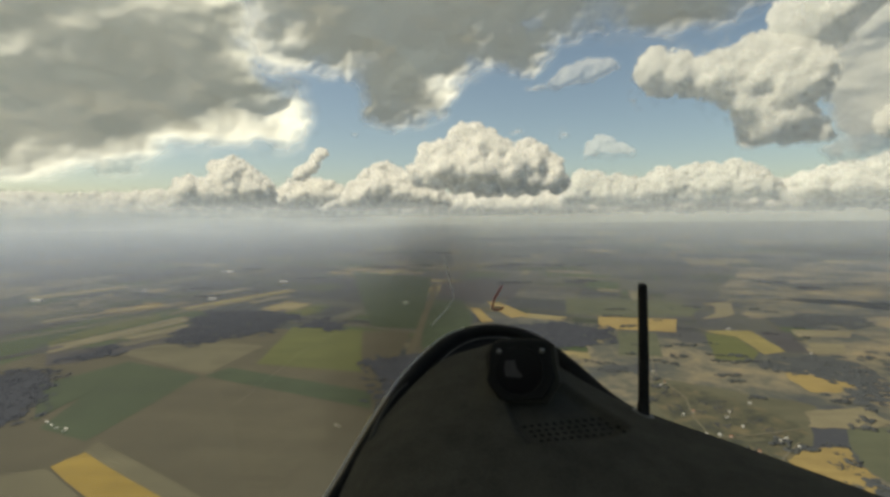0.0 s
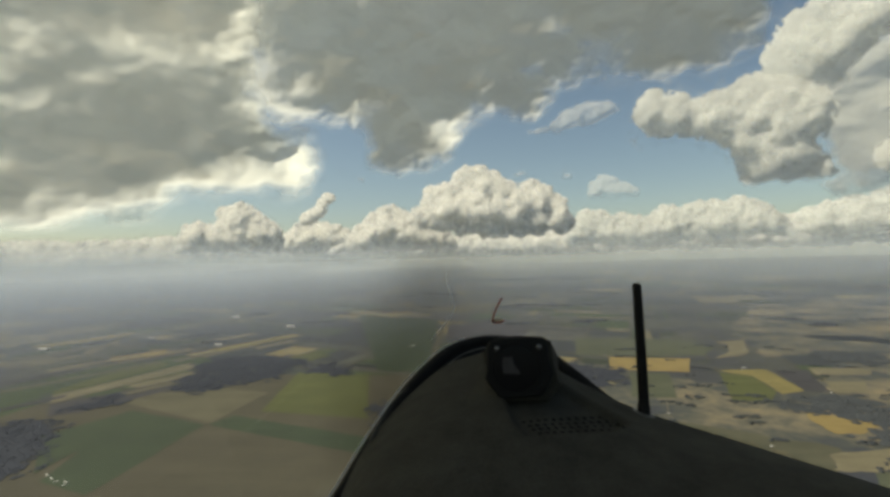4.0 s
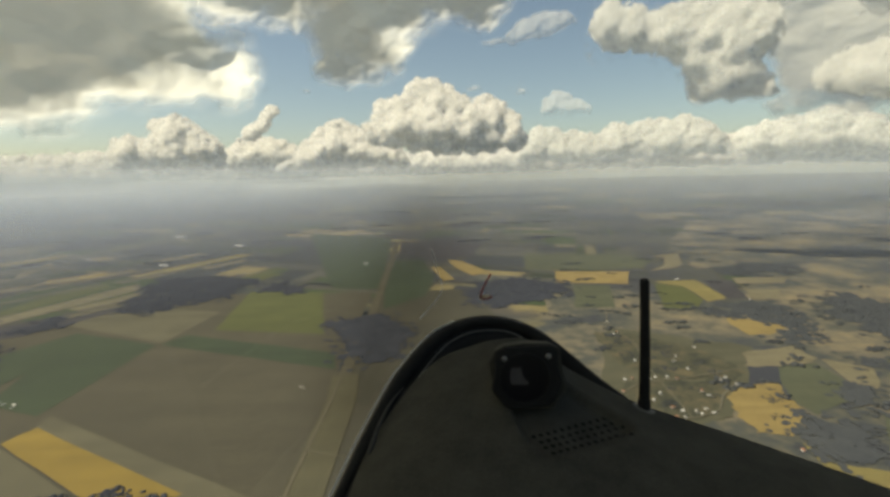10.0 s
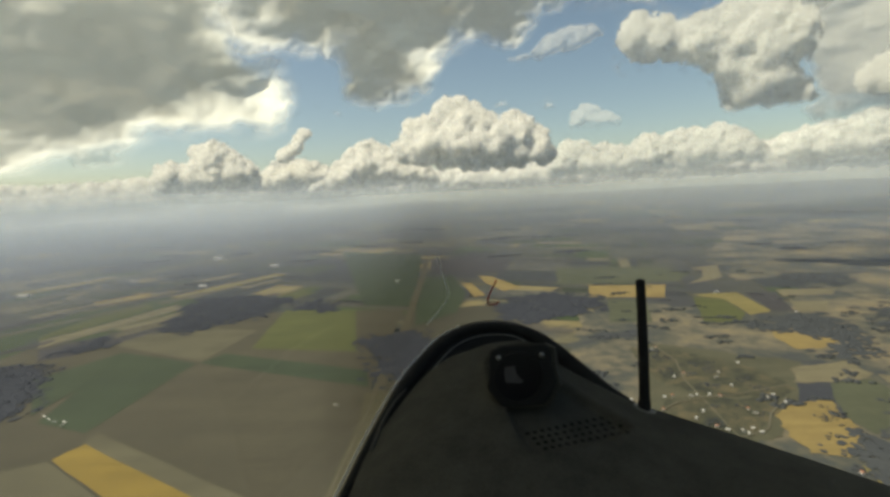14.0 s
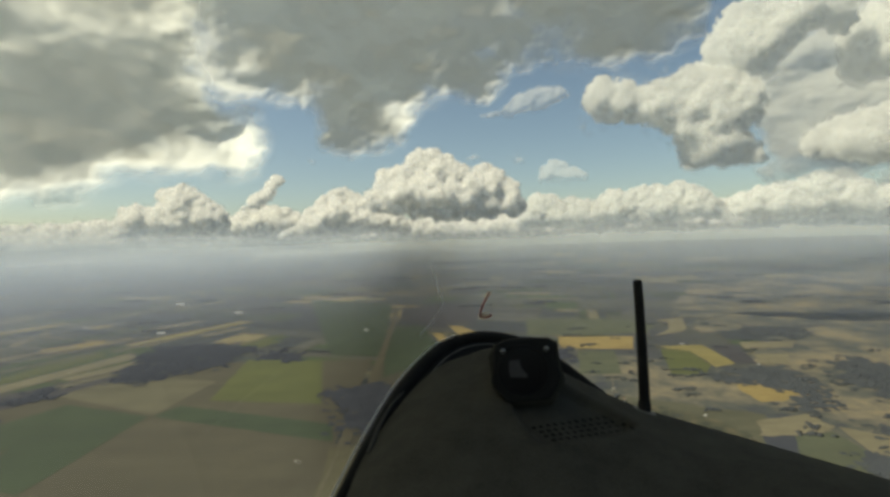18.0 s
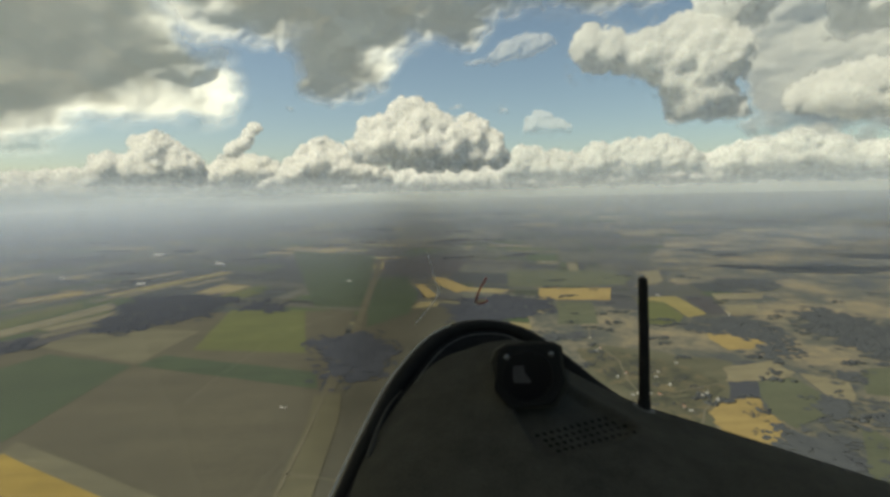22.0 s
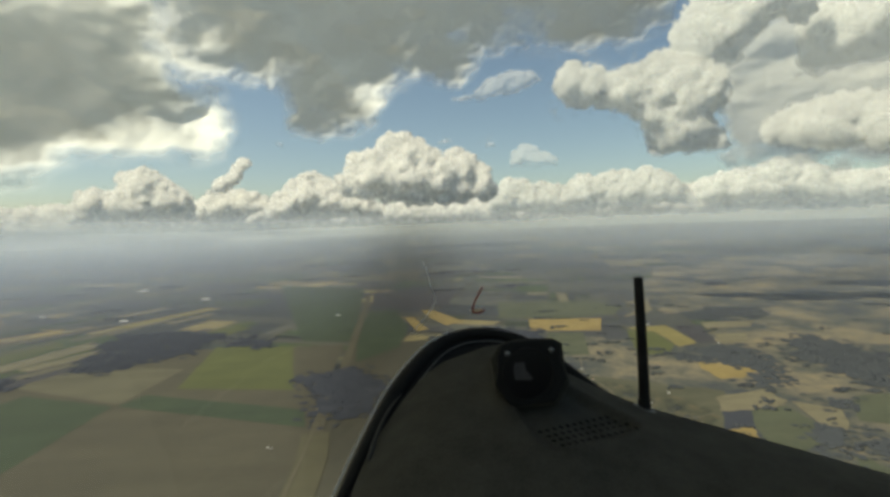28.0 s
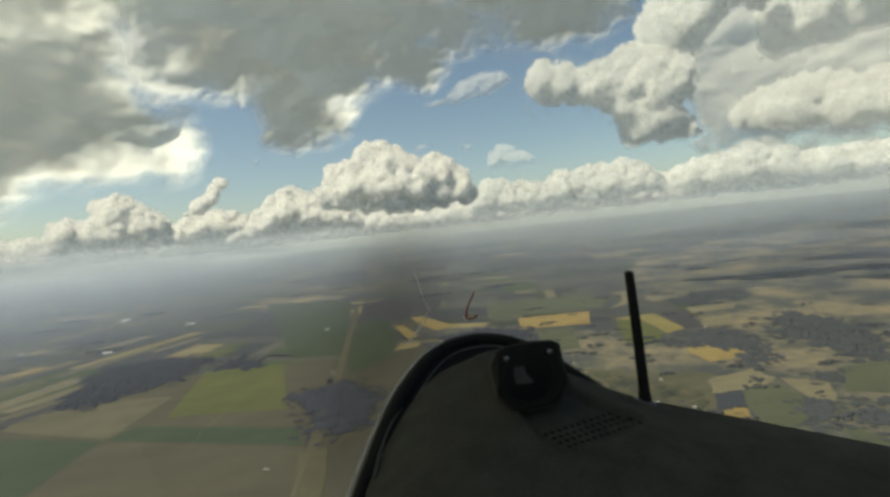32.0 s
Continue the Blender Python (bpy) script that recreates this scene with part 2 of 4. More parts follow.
def patchwork():
    r = random.Random(5)
    verts, faces = [], []
    ax, ay = Vector((math.cos(radians(-24)), math.sin(radians(-24)))), Vector((math.cos(radians(74)), math.sin(radians(74))))

    def cell(u0, v0, du, dv, depth):
        if depth and r.random() < 0.75:
            k = r.uniform(0.3, 0.7)
            if r.random() < 0.62:
                cell(u0, v0, du, dv * k, depth - 1), cell(u0, v0 + dv * k, du, dv * (1 - k), depth - 1)
            else:
                cell(u0, v0, du * k, dv, depth - 1), cell(u0 + du * k, v0, du * (1 - k), dv, depth - 1)
            return
        i, g = len(verts), 0.6
        for a, b in ((u0 + g, v0 + g), (u0 + du - g, v0 + g), (u0 + du - g, v0 + dv - g), (u0 + g, v0 + dv - g)):
            a, b = a + r.uniform(-2, 2), b + r.uniform(-2, 2)
            q = ax * a + ay * b
            verts.append((q.x, q.y, 0.06))
        faces.append((i, i + 1, i + 2, i + 3))

    for u in range(-34, 34):
        for v in range(-20, 40):
            c = ax * (u * 90) + ay * (v * 80)
            d = c.length
            if c.y > 40 and d < 2900 and abs(math.degrees(math.atan2(c.x, c.y))) < 66:
                cell(u * 90, v * 80, 90, 80, 4 if d < 700 else 3 if d < 1500 else 2)
    me = fast_mesh("patchwork_fields", verts, faces, patch_material(), smooth=False)
    return tagged(new("farmland_patchwork", me), "patchwork of brown, green and tan farm fields", "fields", kind="stuff")


patchwork()


def smooth_outline(points, wobble, steps, seed):
    """A closed outline through corner points, its sides broken up a little."""
    r = random.Random(seed)
    out = []
    for a, b in zip(points, points[1:] + points[:1]):
        for k in range(steps):
            t = k / steps
            out.append((a[0] + (b[0] - a[0]) * t + r.uniform(-wobble, wobble), a[1] + (b[1] - a[1]) * t + r.uniform(-wobble, wobble)))
    return out


LEVELS = set()


def field(points, material, label, z=0.12, wobble=0.25, steps=5, seed=1, name="field"):
    """A field as a thin sheet just above the plain, no two of them at one height."""
    z = round(z, 4)
    while z in LEVELS:
        z = round(z + 0.0045, 4)
    LEVELS.add(z)
    bm = bmesh.new()
    vs = [bm.verts.new((x, y, z)) for x, y in smooth_outline(points, wobble, steps, seed)]
    f = bm.faces.new(vs)
    if f.normal.z < 0:
        f.normal_flip()
    bmesh.ops.triangulate(bm, faces=[f])
    ob = part(name, bm, material, None)
    return tagged(ob, label, "field", "farm fields on the plain", "structure")


M_SOIL = field_material("tilled_soil", (0.0355, 0.031, 0.0175), (0.050, 0.0430, 0.0245), 0.04)
M_SOIL_LIGHT = field_material("pale_stubble", (0.056, 0.050, 0.029), (0.076, 0.067, 0.038), 0.05)
M_CROP = field_material("dark_green_crop", (0.018, 0.0275, 0.012), (0.027, 0.038, 0.016), 0.05)
M_OLIVE = field_material("young_olive_crop", (0.043, 0.047, 0.011), (0.057, 0.061, 0.015), 0.05)
M_YELLOW = field_material("ripe_yellow_crop", (0.135, 0.09, 0.015), (0.18, 0.12, 0.022), 0.08)
M_ORANGE = field_material("ochre_ground", (0.14, 0.097, 0.032), (0.19, 0.135, 0.045), 0.1)
M_VERGE = field_material("dry_verge", (0.046, 0.041, 0.020), (0.064, 0.056, 0.028), 0.08)
M_GRASS = field_material("grass_land", (0.038, 0.043, 0.023), (0.057, 0.059, 0.031), 0.04)
M_SAND = field_material("pale_sandy_ground", (0.085, 0.072, 0.042), (0.13, 0.108, 0.062), 0.06)
M_YELLOW_DULL = field_material("dull_yellow_crop", (0.11, 0.088, 0.028), (0.15, 0.118, 0.038), 0.08)
M_PLUM = field_material("dark_ploughed_soil", (0.022, 0.020, 0.022), (0.032, 0.029, 0.030), 0.06)
M_DRY = field_material("dry_grassland", (0.040, 0.040, 0.021), (0.066, 0.059, 0.033), 0.08)
M_CORRIDOR = field_material("brown_corridor", (0.044, 0.038, 0.021), (0.060, 0.051, 0.029), 0.08)
M_TRACK = field_material("worn_track", (0.060, 0.051, 0.031), (0.082, 0.070, 0.043), 0.2)
M_ROAD = field_material("dusty_road", (0.070, 0.062, 0.040), (0.10, 0.088, 0.057), 0.2)

field([(-240, 60), (-235, 240), (-150, 300), (-42, 292), (-36, 60)], M_SOIL, "pale brown farmland between the fields", 0.09, 0.5, 8, 22)
field([(-121.4, 142.6), (-120.4, 201.0), (-35.1, 168.5), (-40.7, 98.7)], M_SOIL, "large tilled brown field", 0.12, seed=2)
field([(-123.1, 205.7), (-117.9, 218.2), (-43.7, 188.8), (-40.0, 171.4)], M_CROP, "narrow strip of dark green crop", 0.14, seed=3)
field([(-174.6, 226.7), (-125.0, 205.8), (-125.5, 142.0), (-149.4, 151.0)], M_CROP, "dark green crop field beside tilled soil", 0.14, seed=4)
field([(-121.4, 142.0), (-42.2, 98.5), (-45.4, 81.0), (-120.4, 134.5)], M_SOIL_LIGHT, "pale stubble strip along a brown field", 0.13, seed=5)
field([(-119.8, 135.0), (-60.0, 101.5), (-70.0, 93.5), (-122.9, 126.5)], M_YELLOW, "bright yellow ripe crop strip", 0.16, seed=6)
field([(-123.4, 125.8), (-70.4, 92.8), (-85.4, 65.0), (-169.4, 100.0)], M_SOIL_LIGHT, "pale tan stubble field", 0.12, seed=7)
field([(-120.5, 302.6), (-72.7, 294.8), (-53.7, 213.4), (-108.0, 224.2)], M_OLIVE, "olive green young crop field", 0.14, seed=8)
field([(-194.8, 242.7), (-186.3, 279.3), (-119.3, 256.4), (-123.6, 207.5)], M_SOIL_LIGHT, "pale brown fallow field", 0.12, seed=9)
field([(-166.1, 626.5), (-54.3, 551.4), (-37.5, 297.6), (-70, 306)], M_CROP, "long green field on the plain", 0.13, seed=10)
field([(-7, 366), (0, 367), (9.5, 322), (2, 317)], M_ORANGE, "narrow ochre strip field", 0.15, seed=13)
field([(6, 398), (17, 392), (36, 340), (22, 332), (12, 362)], M_ORANGE, "ochre strip field", 0.15, seed=14)
field([(-40, 512), (-4, 530), (42, 482), (30, 412), (-6, 404), (-36, 424)], M_PLUM, "dark ploughed field beyond ochre strips", 0.23, 0.6, 6, 61)
field([(-38, 398), (-14, 402), (-4, 330), (-9, 278), (-31, 252), (-35, 300)], M_CROP, "dull green meadow along a corridor", 0.135, 0.6, 6, 62)
field([(73.4, 416.4), (147.3, 401.8), (162.8, 366.1), (144.3, 337.8), (95.2, 340.2), (61.4, 345.9)], M_GRASS, "striped green meadow", 0.130, 0.5, 5, 11)
field([(81.4, 336.8), (131.1, 328.6), (116.2, 291.7), (84.2, 299.1), (73.5, 302.5)], M_ORANGE, "ochre yellow field", 0.150, 0.4, 5, 12)
field([(173.0, 387.3), (198.4, 396.5), (178.9, 350.0), (168.9, 337.1), (145.4, 327.4), (166.0, 349.8), (176.1, 374.9)], M_SAND, "hooked pale sandy field", 0.150, 0.4, 5, 17)
field([(134.2, 296.2), (160.4, 296.8), (154.0, 251.7), (140.0, 245.6), (145.3, 281.5), (137.1, 287.8)], M_YELLOW_DULL, "yellow crop strip beside green", 0.170, 0.4, 5, 16)
field([(131.5, 291.2), (136.7, 287.0), (144.9, 280.7), (140.0, 250.2), (128.0, 233.1), (113.2, 237.8)], M_OLIVE, "lime green field", 0.140, 0.5, 5, 15)
field([(163.9, 296.2), (181.6, 293.5), (163.2, 249.2), (154.1, 250.4)], M_PLUM, "dark ploughed field", 0.150, 0.4, 5, 30)
field([(185.1, 299.5), (218.8, 296.2), (205.5, 281.1), (178.4, 281.7)], M_SAND, "pale sandy strip", 0.150, 0.5, 5, 31)
field([(174.5, 269.3), (192.6, 266.7), (178.3, 247.2), (165.1, 246.9)], M_SAND, "pale sandy clearing", 0.150, 0.7, 5, 32)
field([(134.3, 222.3), (139.7, 216.4), (144.2, 209.9), (152.0, 202.9), (139.3, 193.8), (129.0, 194.0), (129.2, 208.2)], M_ORANGE, "ochre clearing among woods", 0.190, 0.8, 5, 33)
field([(113.6, 174.4), (136.3, 179.9), (136.1, 166.3), (123.8, 160.1), (107.1, 161.6)], M_SAND, "pale dry grass clearing", 0.150, 0.8, 5, 34)
field([(117.1, 159.8), (132.5, 162.9), (130.8, 146.3), (119.4, 133.2), (104.7, 127.1), (105.3, 138.8)], M_GRASS, "dull green field beside ochre ground", 0.150, 0.6, 5, 19)
field([(137.2, 166.2), (147.6, 156.2), (135.4, 140.5), (130.4, 145.8)], M_SAND, "pale strip beside a green field", 0.150, 0.6, 5, 35)
field([(87.0, 139.1), (93.0, 144.5), (100.4, 146.8), (108.9, 147.4), (104.5, 138.8), (104.3, 130.2), (90.3, 116.1), (83.2, 118.3), (83.3, 127.4)], M_ORANGE, "bare ochre ground with scattered bushes", 0.170, 0.8, 5, 18)
field([(124.1, 126.7), (126.4, 115.5), (107.4, 89.5), (104.4, 102.5)], M_GRASS, "green pasture", 0.140, 0.6, 5, 36)
field([(161.9, 167.1), (184.2, 167.6), (156.3, 139.2), (145.6, 147.1)], M_GRASS, "green pasture far out", 0.140, 0.6, 5, 37)
field([(90.6, 113.1), (91.3, 104.1), (101.9, 100.4), (106.4, 88.4), (95.9, 90.2), (87.0, 100.3)], M_YELLOW_DULL, "dull yellow strip along the pasture", 0.150, 0.6, 5, 38)
field([(74.6, 210.5), (121.0, 180.7), (90.7, 135.5), (79.9, 126.1), (57.9, 120.4), (47.3, 138.9)], M_DRY, "dry grassland round the village", 0.120, 1.2, 9, 39)
field([(82.4, 292.3), (104.0, 289.2), (89.2, 240.8), (69.4, 243.3)], M_GRASS, "olive strip field", 0.130, 0.4, 5, 40)
field([(-243.7, 254.8), (-259.1, 272.3), (-239.5, 345.0), (-225.7, 328.0)], M_OLIVE, "narrow green strip field", 0.160, 0.4, 5, 50)
field([(-230.0, 239.3), (-242.3, 253.2), (-213.4, 338.6), (-200.1, 319.6)], M_SAND, "narrow pale strip field", 0.160, 0.4, 5, 51)
field([(-210.5, 217.2), (-227.5, 236.4), (-192.4, 283.4), (-180.5, 264.6), (-198.4, 224.6)], M_PLUM, "narrow dark strip field", 0.160, 0.4, 5, 52)
field([(-340.8, 386.2), (-360.7, 450.8), (-343.8, 431.8), (-325.8, 371.8)], M_SAND, "short bright sandy strip", 0.160, 0.4, 5, 53)
field([(-295.9, 360.2), (-269.4, 390.8), (-257.9, 373.2), (-281.1, 344.6)], M_ORANGE, "narrow ochre strip", 0.160, 0.4, 5, 54)
field([(-151.1, 334.5), (-138.9, 369.5), (-130.2, 353.1), (-143.7, 323.4)], M_SAND, "narrow pale strip", 0.160, 0.4, 5, 55)
field([(-265.0, 279.0), (-269.2, 318.9), (-253.0, 311.3), (-251.2, 263.3)], M_CROP, "dark green strip field", 0.160, 0.4, 5, 56)
field([(-188.8, 192.5), (-173.8, 226.9), (-158.8, 181.1), (-156.5, 155.8)], M_CROP, "dark green field corner", 0.150, 0.5, 5, 60)

strips = random.Random(77)
for k in range(34):
    g, d = radians(strips.uniform(-48, -22)), strips.uniform(330, 760)
    x, y, long, wide = math.sin(g) * d, math.cos(g) * d, strips.uniform(18, 46), strips.uniform(4, 10) * d / 450
    c, sn = math.cos(radians(62)), math.sin(radians(62))
    field([(x + a * long * c - b * wide * sn, y + a * long * sn + b * wide * c) for a, b in ((-1, -1), (1, -0.9), (1, 1), (-1, 0.9))],
          strips.choice((M_SAND, M_PLUM, M_PLUM, M_OLIVE, M_CROP, M_YELLOW_DULL, M_SOIL_LIGHT, M_SAND)), "narrow strip field far out on the plain", 0.16 + 0.002 * k, 0.4, 4, 200 + k)


SCRUB = [(0.54, (0.024, 0.028, 0.039)), (0.62, (0.040, 0.045, 0.044)), (0.68, (0.064, 0.064, 0.050)), (0.72, (0.092, 0.084, 0.063)), (0.83, (0.150, 0.123, 0.077))]
GARDEN = [(0.56, (0.020, 0.024, 0.017)), (0.64, (0.036, 0.038, 0.023)), (0.72, (0.054, 0.050, 0.030)), (0.82, (0.085, 0.072, 0.04))]


def scrub_material(name="mottled_scrub", size=1.0, colours=SCRUB):
    m, n, l, p = mat(name)
    t1, t2 = noise_node(n, l, 0.022 / size, 7, 0.62), noise_node(n, l, 0.2 / size, 5, 0.6)
    add = n.new("ShaderNodeMath")
    add.operation = "MULTIPLY_ADD"
    add.inputs[1].default_value = 0.35
    l.new(t2.outputs["Fac"], add.inputs[0]), l.new(t1.outputs["Fac"], add.inputs[2])
    r = ramp(n, colours)
    l.new(add.outputs[0], r.inputs[0]), l.new(r.outputs[0], p.inputs["Base Color"])
    p.inputs["Roughness"].default_value = 0.95
    return m


M_SCRUB = scrub_material()
M_GARDENS = scrub_material("village_gardens", 0.18, GARDEN)
field([(66, 205), (84, 199), (100, 176), (104, 158), (96, 151), (80, 153), (70, 158), (63, 170)], M_GARDENS, "mottled gardens and plots among the houses", 0.175, 1.5, 8, 70)
field([(60, 150), (78, 152), (96, 149), (84, 136), (72, 126), (60, 126), (55, 138)], M_GARDENS, "mottled yards along the village street", 0.165, 1.5, 8, 71)
field([(-37.5, 60), (-38, 190), (-39, 292), (12, 292), (32, 215), (26, 130), (40, 60)], M_GROUND, "dry olive meadow beside the road", 0.085, 1.0, 8, 23)
field([(40, 60), (28, 130), (42, 205), (58, 262), (92, 288), (150, 240), (230, 330), (420, 380), (520, 250), (300, 100), (120, 40)], M_SCRUB, "mottled dry scrubland round the village", 0.09, 3.0, 12, 20, "scrub_land")
field([(180, 330), (200, 420), (330, 640), (700, 760), (900, 520), (760, 300), (500, 240), (420, 372)], M_SCRUB, "mottled scrubland far out on the plain", 0.082, 4.0, 12, 21, "scrub_land")


def strip(points, width, z):
    bm = bmesh.new()
    rows = []
    for i, p in enumerate(points):
        a, b = Vector(points[max(i - 1, 0)]), Vector(points[min(i + 1, len(points) - 1)])
        s = (b - a).normalized()
        s = Vector((-s.y, s.x)) * width / 2
        rows.append([bm.verts.new((p[0] + s.x, p[1] + s.y, z)), bm.verts.new((p[0] - s.x, p[1] - s.y, z))])
    for (a, b), (c, d) in zip(rows, rows[1:]):
        bm.faces.new((a, b, d, c))
    bmesh.ops.recalc_face_normals(bm, faces=bm.faces)
    return bm


for pts, w, m, lab in (([(-31.5, 60), (-32.3, 107), (-32.6, 146), (-35, 166)], 9.4, M_VERGE, "pale grass corridor along a country road"),
                       ([(-35.2, 166), (-36.5, 199), (-35, 230), (-38, 320), (-41, 425), (-45, 503)], 4.6, M_CORRIDOR, "brown grass corridor along a country road"),
                       ([(-35.5, 60), (-36.2, 107), (-35.8, 146), (-36.2, 165)], 0.8, M_TRACK, "straight dusty country road"),
                       ([(55, 143), (63, 149.5), (72, 152), (84, 154), (104, 160)], 0.6, M_ROAD, "village street"), ([(62, 126), (72, 127.5), (80, 131), (86, 140), (97, 150.5)], 0.6, M_ROAD, "village street"),
                       ([(72, 152), (73, 168), (78, 186), (76, 214), (84, 240)], 0.6, M_ROAD, "village street"), ([(70, 127.5), (71, 140), (72, 152)], 0.45, M_ROAD, "village lane"),
                       ([(-38, 118), (-20, 112), (4, 96)], 0.5, M_ROAD, "farm track")):
    tagged(part("road", strip(pts, w, 0.36 if w < 2 else 0.25), m, None), lab, "road", "roads on the plain", "structure")


# ---- haze near the horizon ----
def haze_ring(radius, density, top, tone, west, east):
    """A bowl-shaped sheet of haze that rises outwards from the ground and thins towards its top; west, east: how much thicker it is there."""
    seg, lev = 96, [(0.0, 0.0), (0.05, 0.25), (0.12, 0.65), (0.22, 1.0), (0.38, 1.0), (0.52, 0.75), (0.68, 0.42), (0.84, 0.15), (1.0, 0.0)]
    v, f, th = [], [], []
    for h, a in lev:
        for k in range(seg + 1):
            az = -75 + 150 * k / seg
            g = radians(az)
            rr = radius + h * top / math.tan(radians(15))
            v.append((math.sin(g) * rr, math.cos(g) * rr, h * top))
            th.append(a * float(np.interp(az, [-60, -30, 0, 40], [west, west * 0.86, 0.72, east])))
    for i in range(len(lev) - 1):
        for k in range(seg):
            a = i * (seg + 1) + k
            f.append((a, a + 1, a + seg + 2, a + seg + 1))
    me = fast_mesh("haze", v, f, haze_material("haze_vapour", density, tone), thick=th)
    return tagged(new("backdrop_haze", me), "pale grey blue haze over the far plain", "haze", kind="structure")


for radius, density, tone, west, east in ((300, 0.1, (0.25, 0.285, 0.36), 2.3, 1.0), (440, 0.11, (0.29, 0.335, 0.42), 2.5, 1.0),
                                          (640, 0.135, (0.29, 0.345, 0.43), 2.4, 1.1), (900, 0.165, (0.325, 0.38, 0.445), 2.3, 1.05), (1250, 0.165, (0.39, 0.435, 0.46), 2.5, 0.7), (1700, 0.205, (0.415, 0.455, 0.46), 2.5, 0.5),
                                          (2300, 0.36, (0.385, 0.415, 0.41), 1.6, 0.42), (3000, 0.5, (0.39, 0.42, 0.405), 1.6, 0.33)):
    haze_ring(radius, density, 88 + radius * 0.065, tone, west, east)


# ---- clouds ----
def inside(poly, x, y):
    """Signed distance to a closed outline, positive inside."""
    px, py = np.array([q[0] for q in poly]), np.array([q[1] for q in poly])
    best, odd = np.full(x.shape, 1e9), np.zeros(x.shape, bool)
    for k in range(len(poly)):
        ax, ay, bx, by = px[k - 1], py[k - 1], px[k], py[k]
        ex, ey = bx - ax, by - ay
        t = np.clip(((x - ax) * ex + (y - ay) * ey) / (ex * ex + ey * ey + 1e-12), 0, 1)
        best = np.minimum(best, (x - ax - t * ex) ** 2 + (y - ay - t * ey) ** 2)
        cross = (ay > y) != (by > y)
        odd ^= cross & (x < ex * (y - ay) / (ey if abs(ey) > 1e-9 else 1e-9) + ax)
    return np.where(odd, 1, -1) * np.sqrt(best)


def blurred(a, n):
    """Smooths a grid by n cells, along both ways."""
    for axis in (0, 1):
        for _ in range(2):
            c = np.cumsum(np.concatenate([np.repeat(a.take([0], axis), n + 1, axis), a, np.repeat(a.take([-1], axis), n, axis)], axis), axis)
            k = 2 * n + 1
            a = (np.take(c, np.arange(k, c.shape[axis]), axis) - np.take(c, np.arange(0, c.shape[axis] - k), axis)) / k
    return a


def heaped(outline, az, el, step, knob, ragged, fringe, bulge, seed, even):
    """The swell and thickness of a heap of round lumps that fills an outline: large ones within, smaller ones budding from them."""
    r = random.Random(seed)
    d = inside(outline, az, el)
    top = np.full(az.shape, -1e3)
    rows, cols = az.shape
    x0, y0 = az[0, 0], el[0, 0]
    base = min(q[1] for q in outline)

    def lump(x, y, z, rad):
        i0, i1 = max(int((x - rad - x0) / step), 0), min(int((x + rad - x0) / step) + 2, cols)
        j0, j1 = max(int((y - rad - y0) / step), 0), min(int((y + rad - y0) / step) + 2, rows)
        if i1 <= i0 or j1 <= j0:
            return
        q = rad * rad - (az[j0:j1, i0:i1] - x) ** 2 - (el[j0:j1, i0:i1] - y) ** 2
        h = np.where(q > 0, z + np.sqrt(np.maximum(q, 0)), -1e3)
        np.maximum(top[j0:j1, i0:i1], h, out=top[j0:j1, i0:i1])

    def bud(x, y, z, rad, depth):
        lump(x, y, z, rad)
        for _ in range((0, 3, 5)[depth]):
            g = radians(r.uniform(-35, 215))
            out, r1 = rad * r.uniform(0.55, 0.95), rad * r.uniform(0.3, 0.55)
            bud(x + math.cos(g) * out, y + math.sin(g) * out, z + math.sqrt(max(rad**2 - out**2, 0)) * r.uniform(0.4, 0.8), r1, depth - 1)

    inner = np.argwhere(d > 0.05 * knob)
    area = len(inner) * step * step
    for _ in range(int(2.4 * area / knob**2) + 6):
        j, i = inner[r.randrange(len(inner))]
        rad = min(max(d[j, i] * 0.95, 0.2 * knob), 0.62 * knob) * r.uniform(0.75, 1.05)
        bud(az[j, i], el[j, i], bulge * min(1, max(d[j, i], 0) / (1.2 * knob)) * r.uniform(0.3, 1.0), rad, 2)
    # lumps that bud from the rim, all round but along the flat base
    turn = sum(p[0] * q[1] - q[0] * p[1] for p, q in zip(outline, outline[1:] + outline[:1]))
    for p, q in zip(outline, outline[1:] + outline[:1]):
        long = math.hypot(q[0] - p[0], q[1] - p[1])
        nx, ny = (q[1] - p[1]) / max(long, 1e-6), (p[0] - q[0]) / max(long, 1e-6)
        if turn < 0:
            nx, ny = -nx, -ny
        if ny < -0.6:
            continue
        for _ in range(int(long / knob * 3.2) + 1):
            t, rad = r.random(), knob * r.uniform(0.14, 0.4)
            inset = rad * r.uniform(0.3, 0.9)
            bud(p[0] + (q[0] - p[0]) * t - nx * inset, p[1] + (q[1] - p[1]) * t - ny * inset, bulge * 0.15, rad, 2 if rad > 0.25 * knob else 1)
    solid = (top > -100) & (d > -ragged) & ((d > -0.1 * knob) | (el > base + 0.3 * knob)) | (d > 0.3 * knob)
    n = max(1, int(round(fringe / step * 0.12)))
    thick = np.clip(blurred(solid.astype(float), n) * 1.7 - 0.45, 0, 1)
    deep = np.maximum(np.where(top > -100, top, 0.0), bulge * 0.55 * np.clip(d / (0.8 * knob), 0, 1))
    k = max(1, int(round(even * knob / step)))
    swell = blurred(deep, k) * 0.5 + blurred(deep, 4 * k) * 0.5
    veil = np.clip(blurred(solid.astype(float), 3 * n + 2) * 1.5 - 0.2, 0, 1)
    return swell, thick, veil


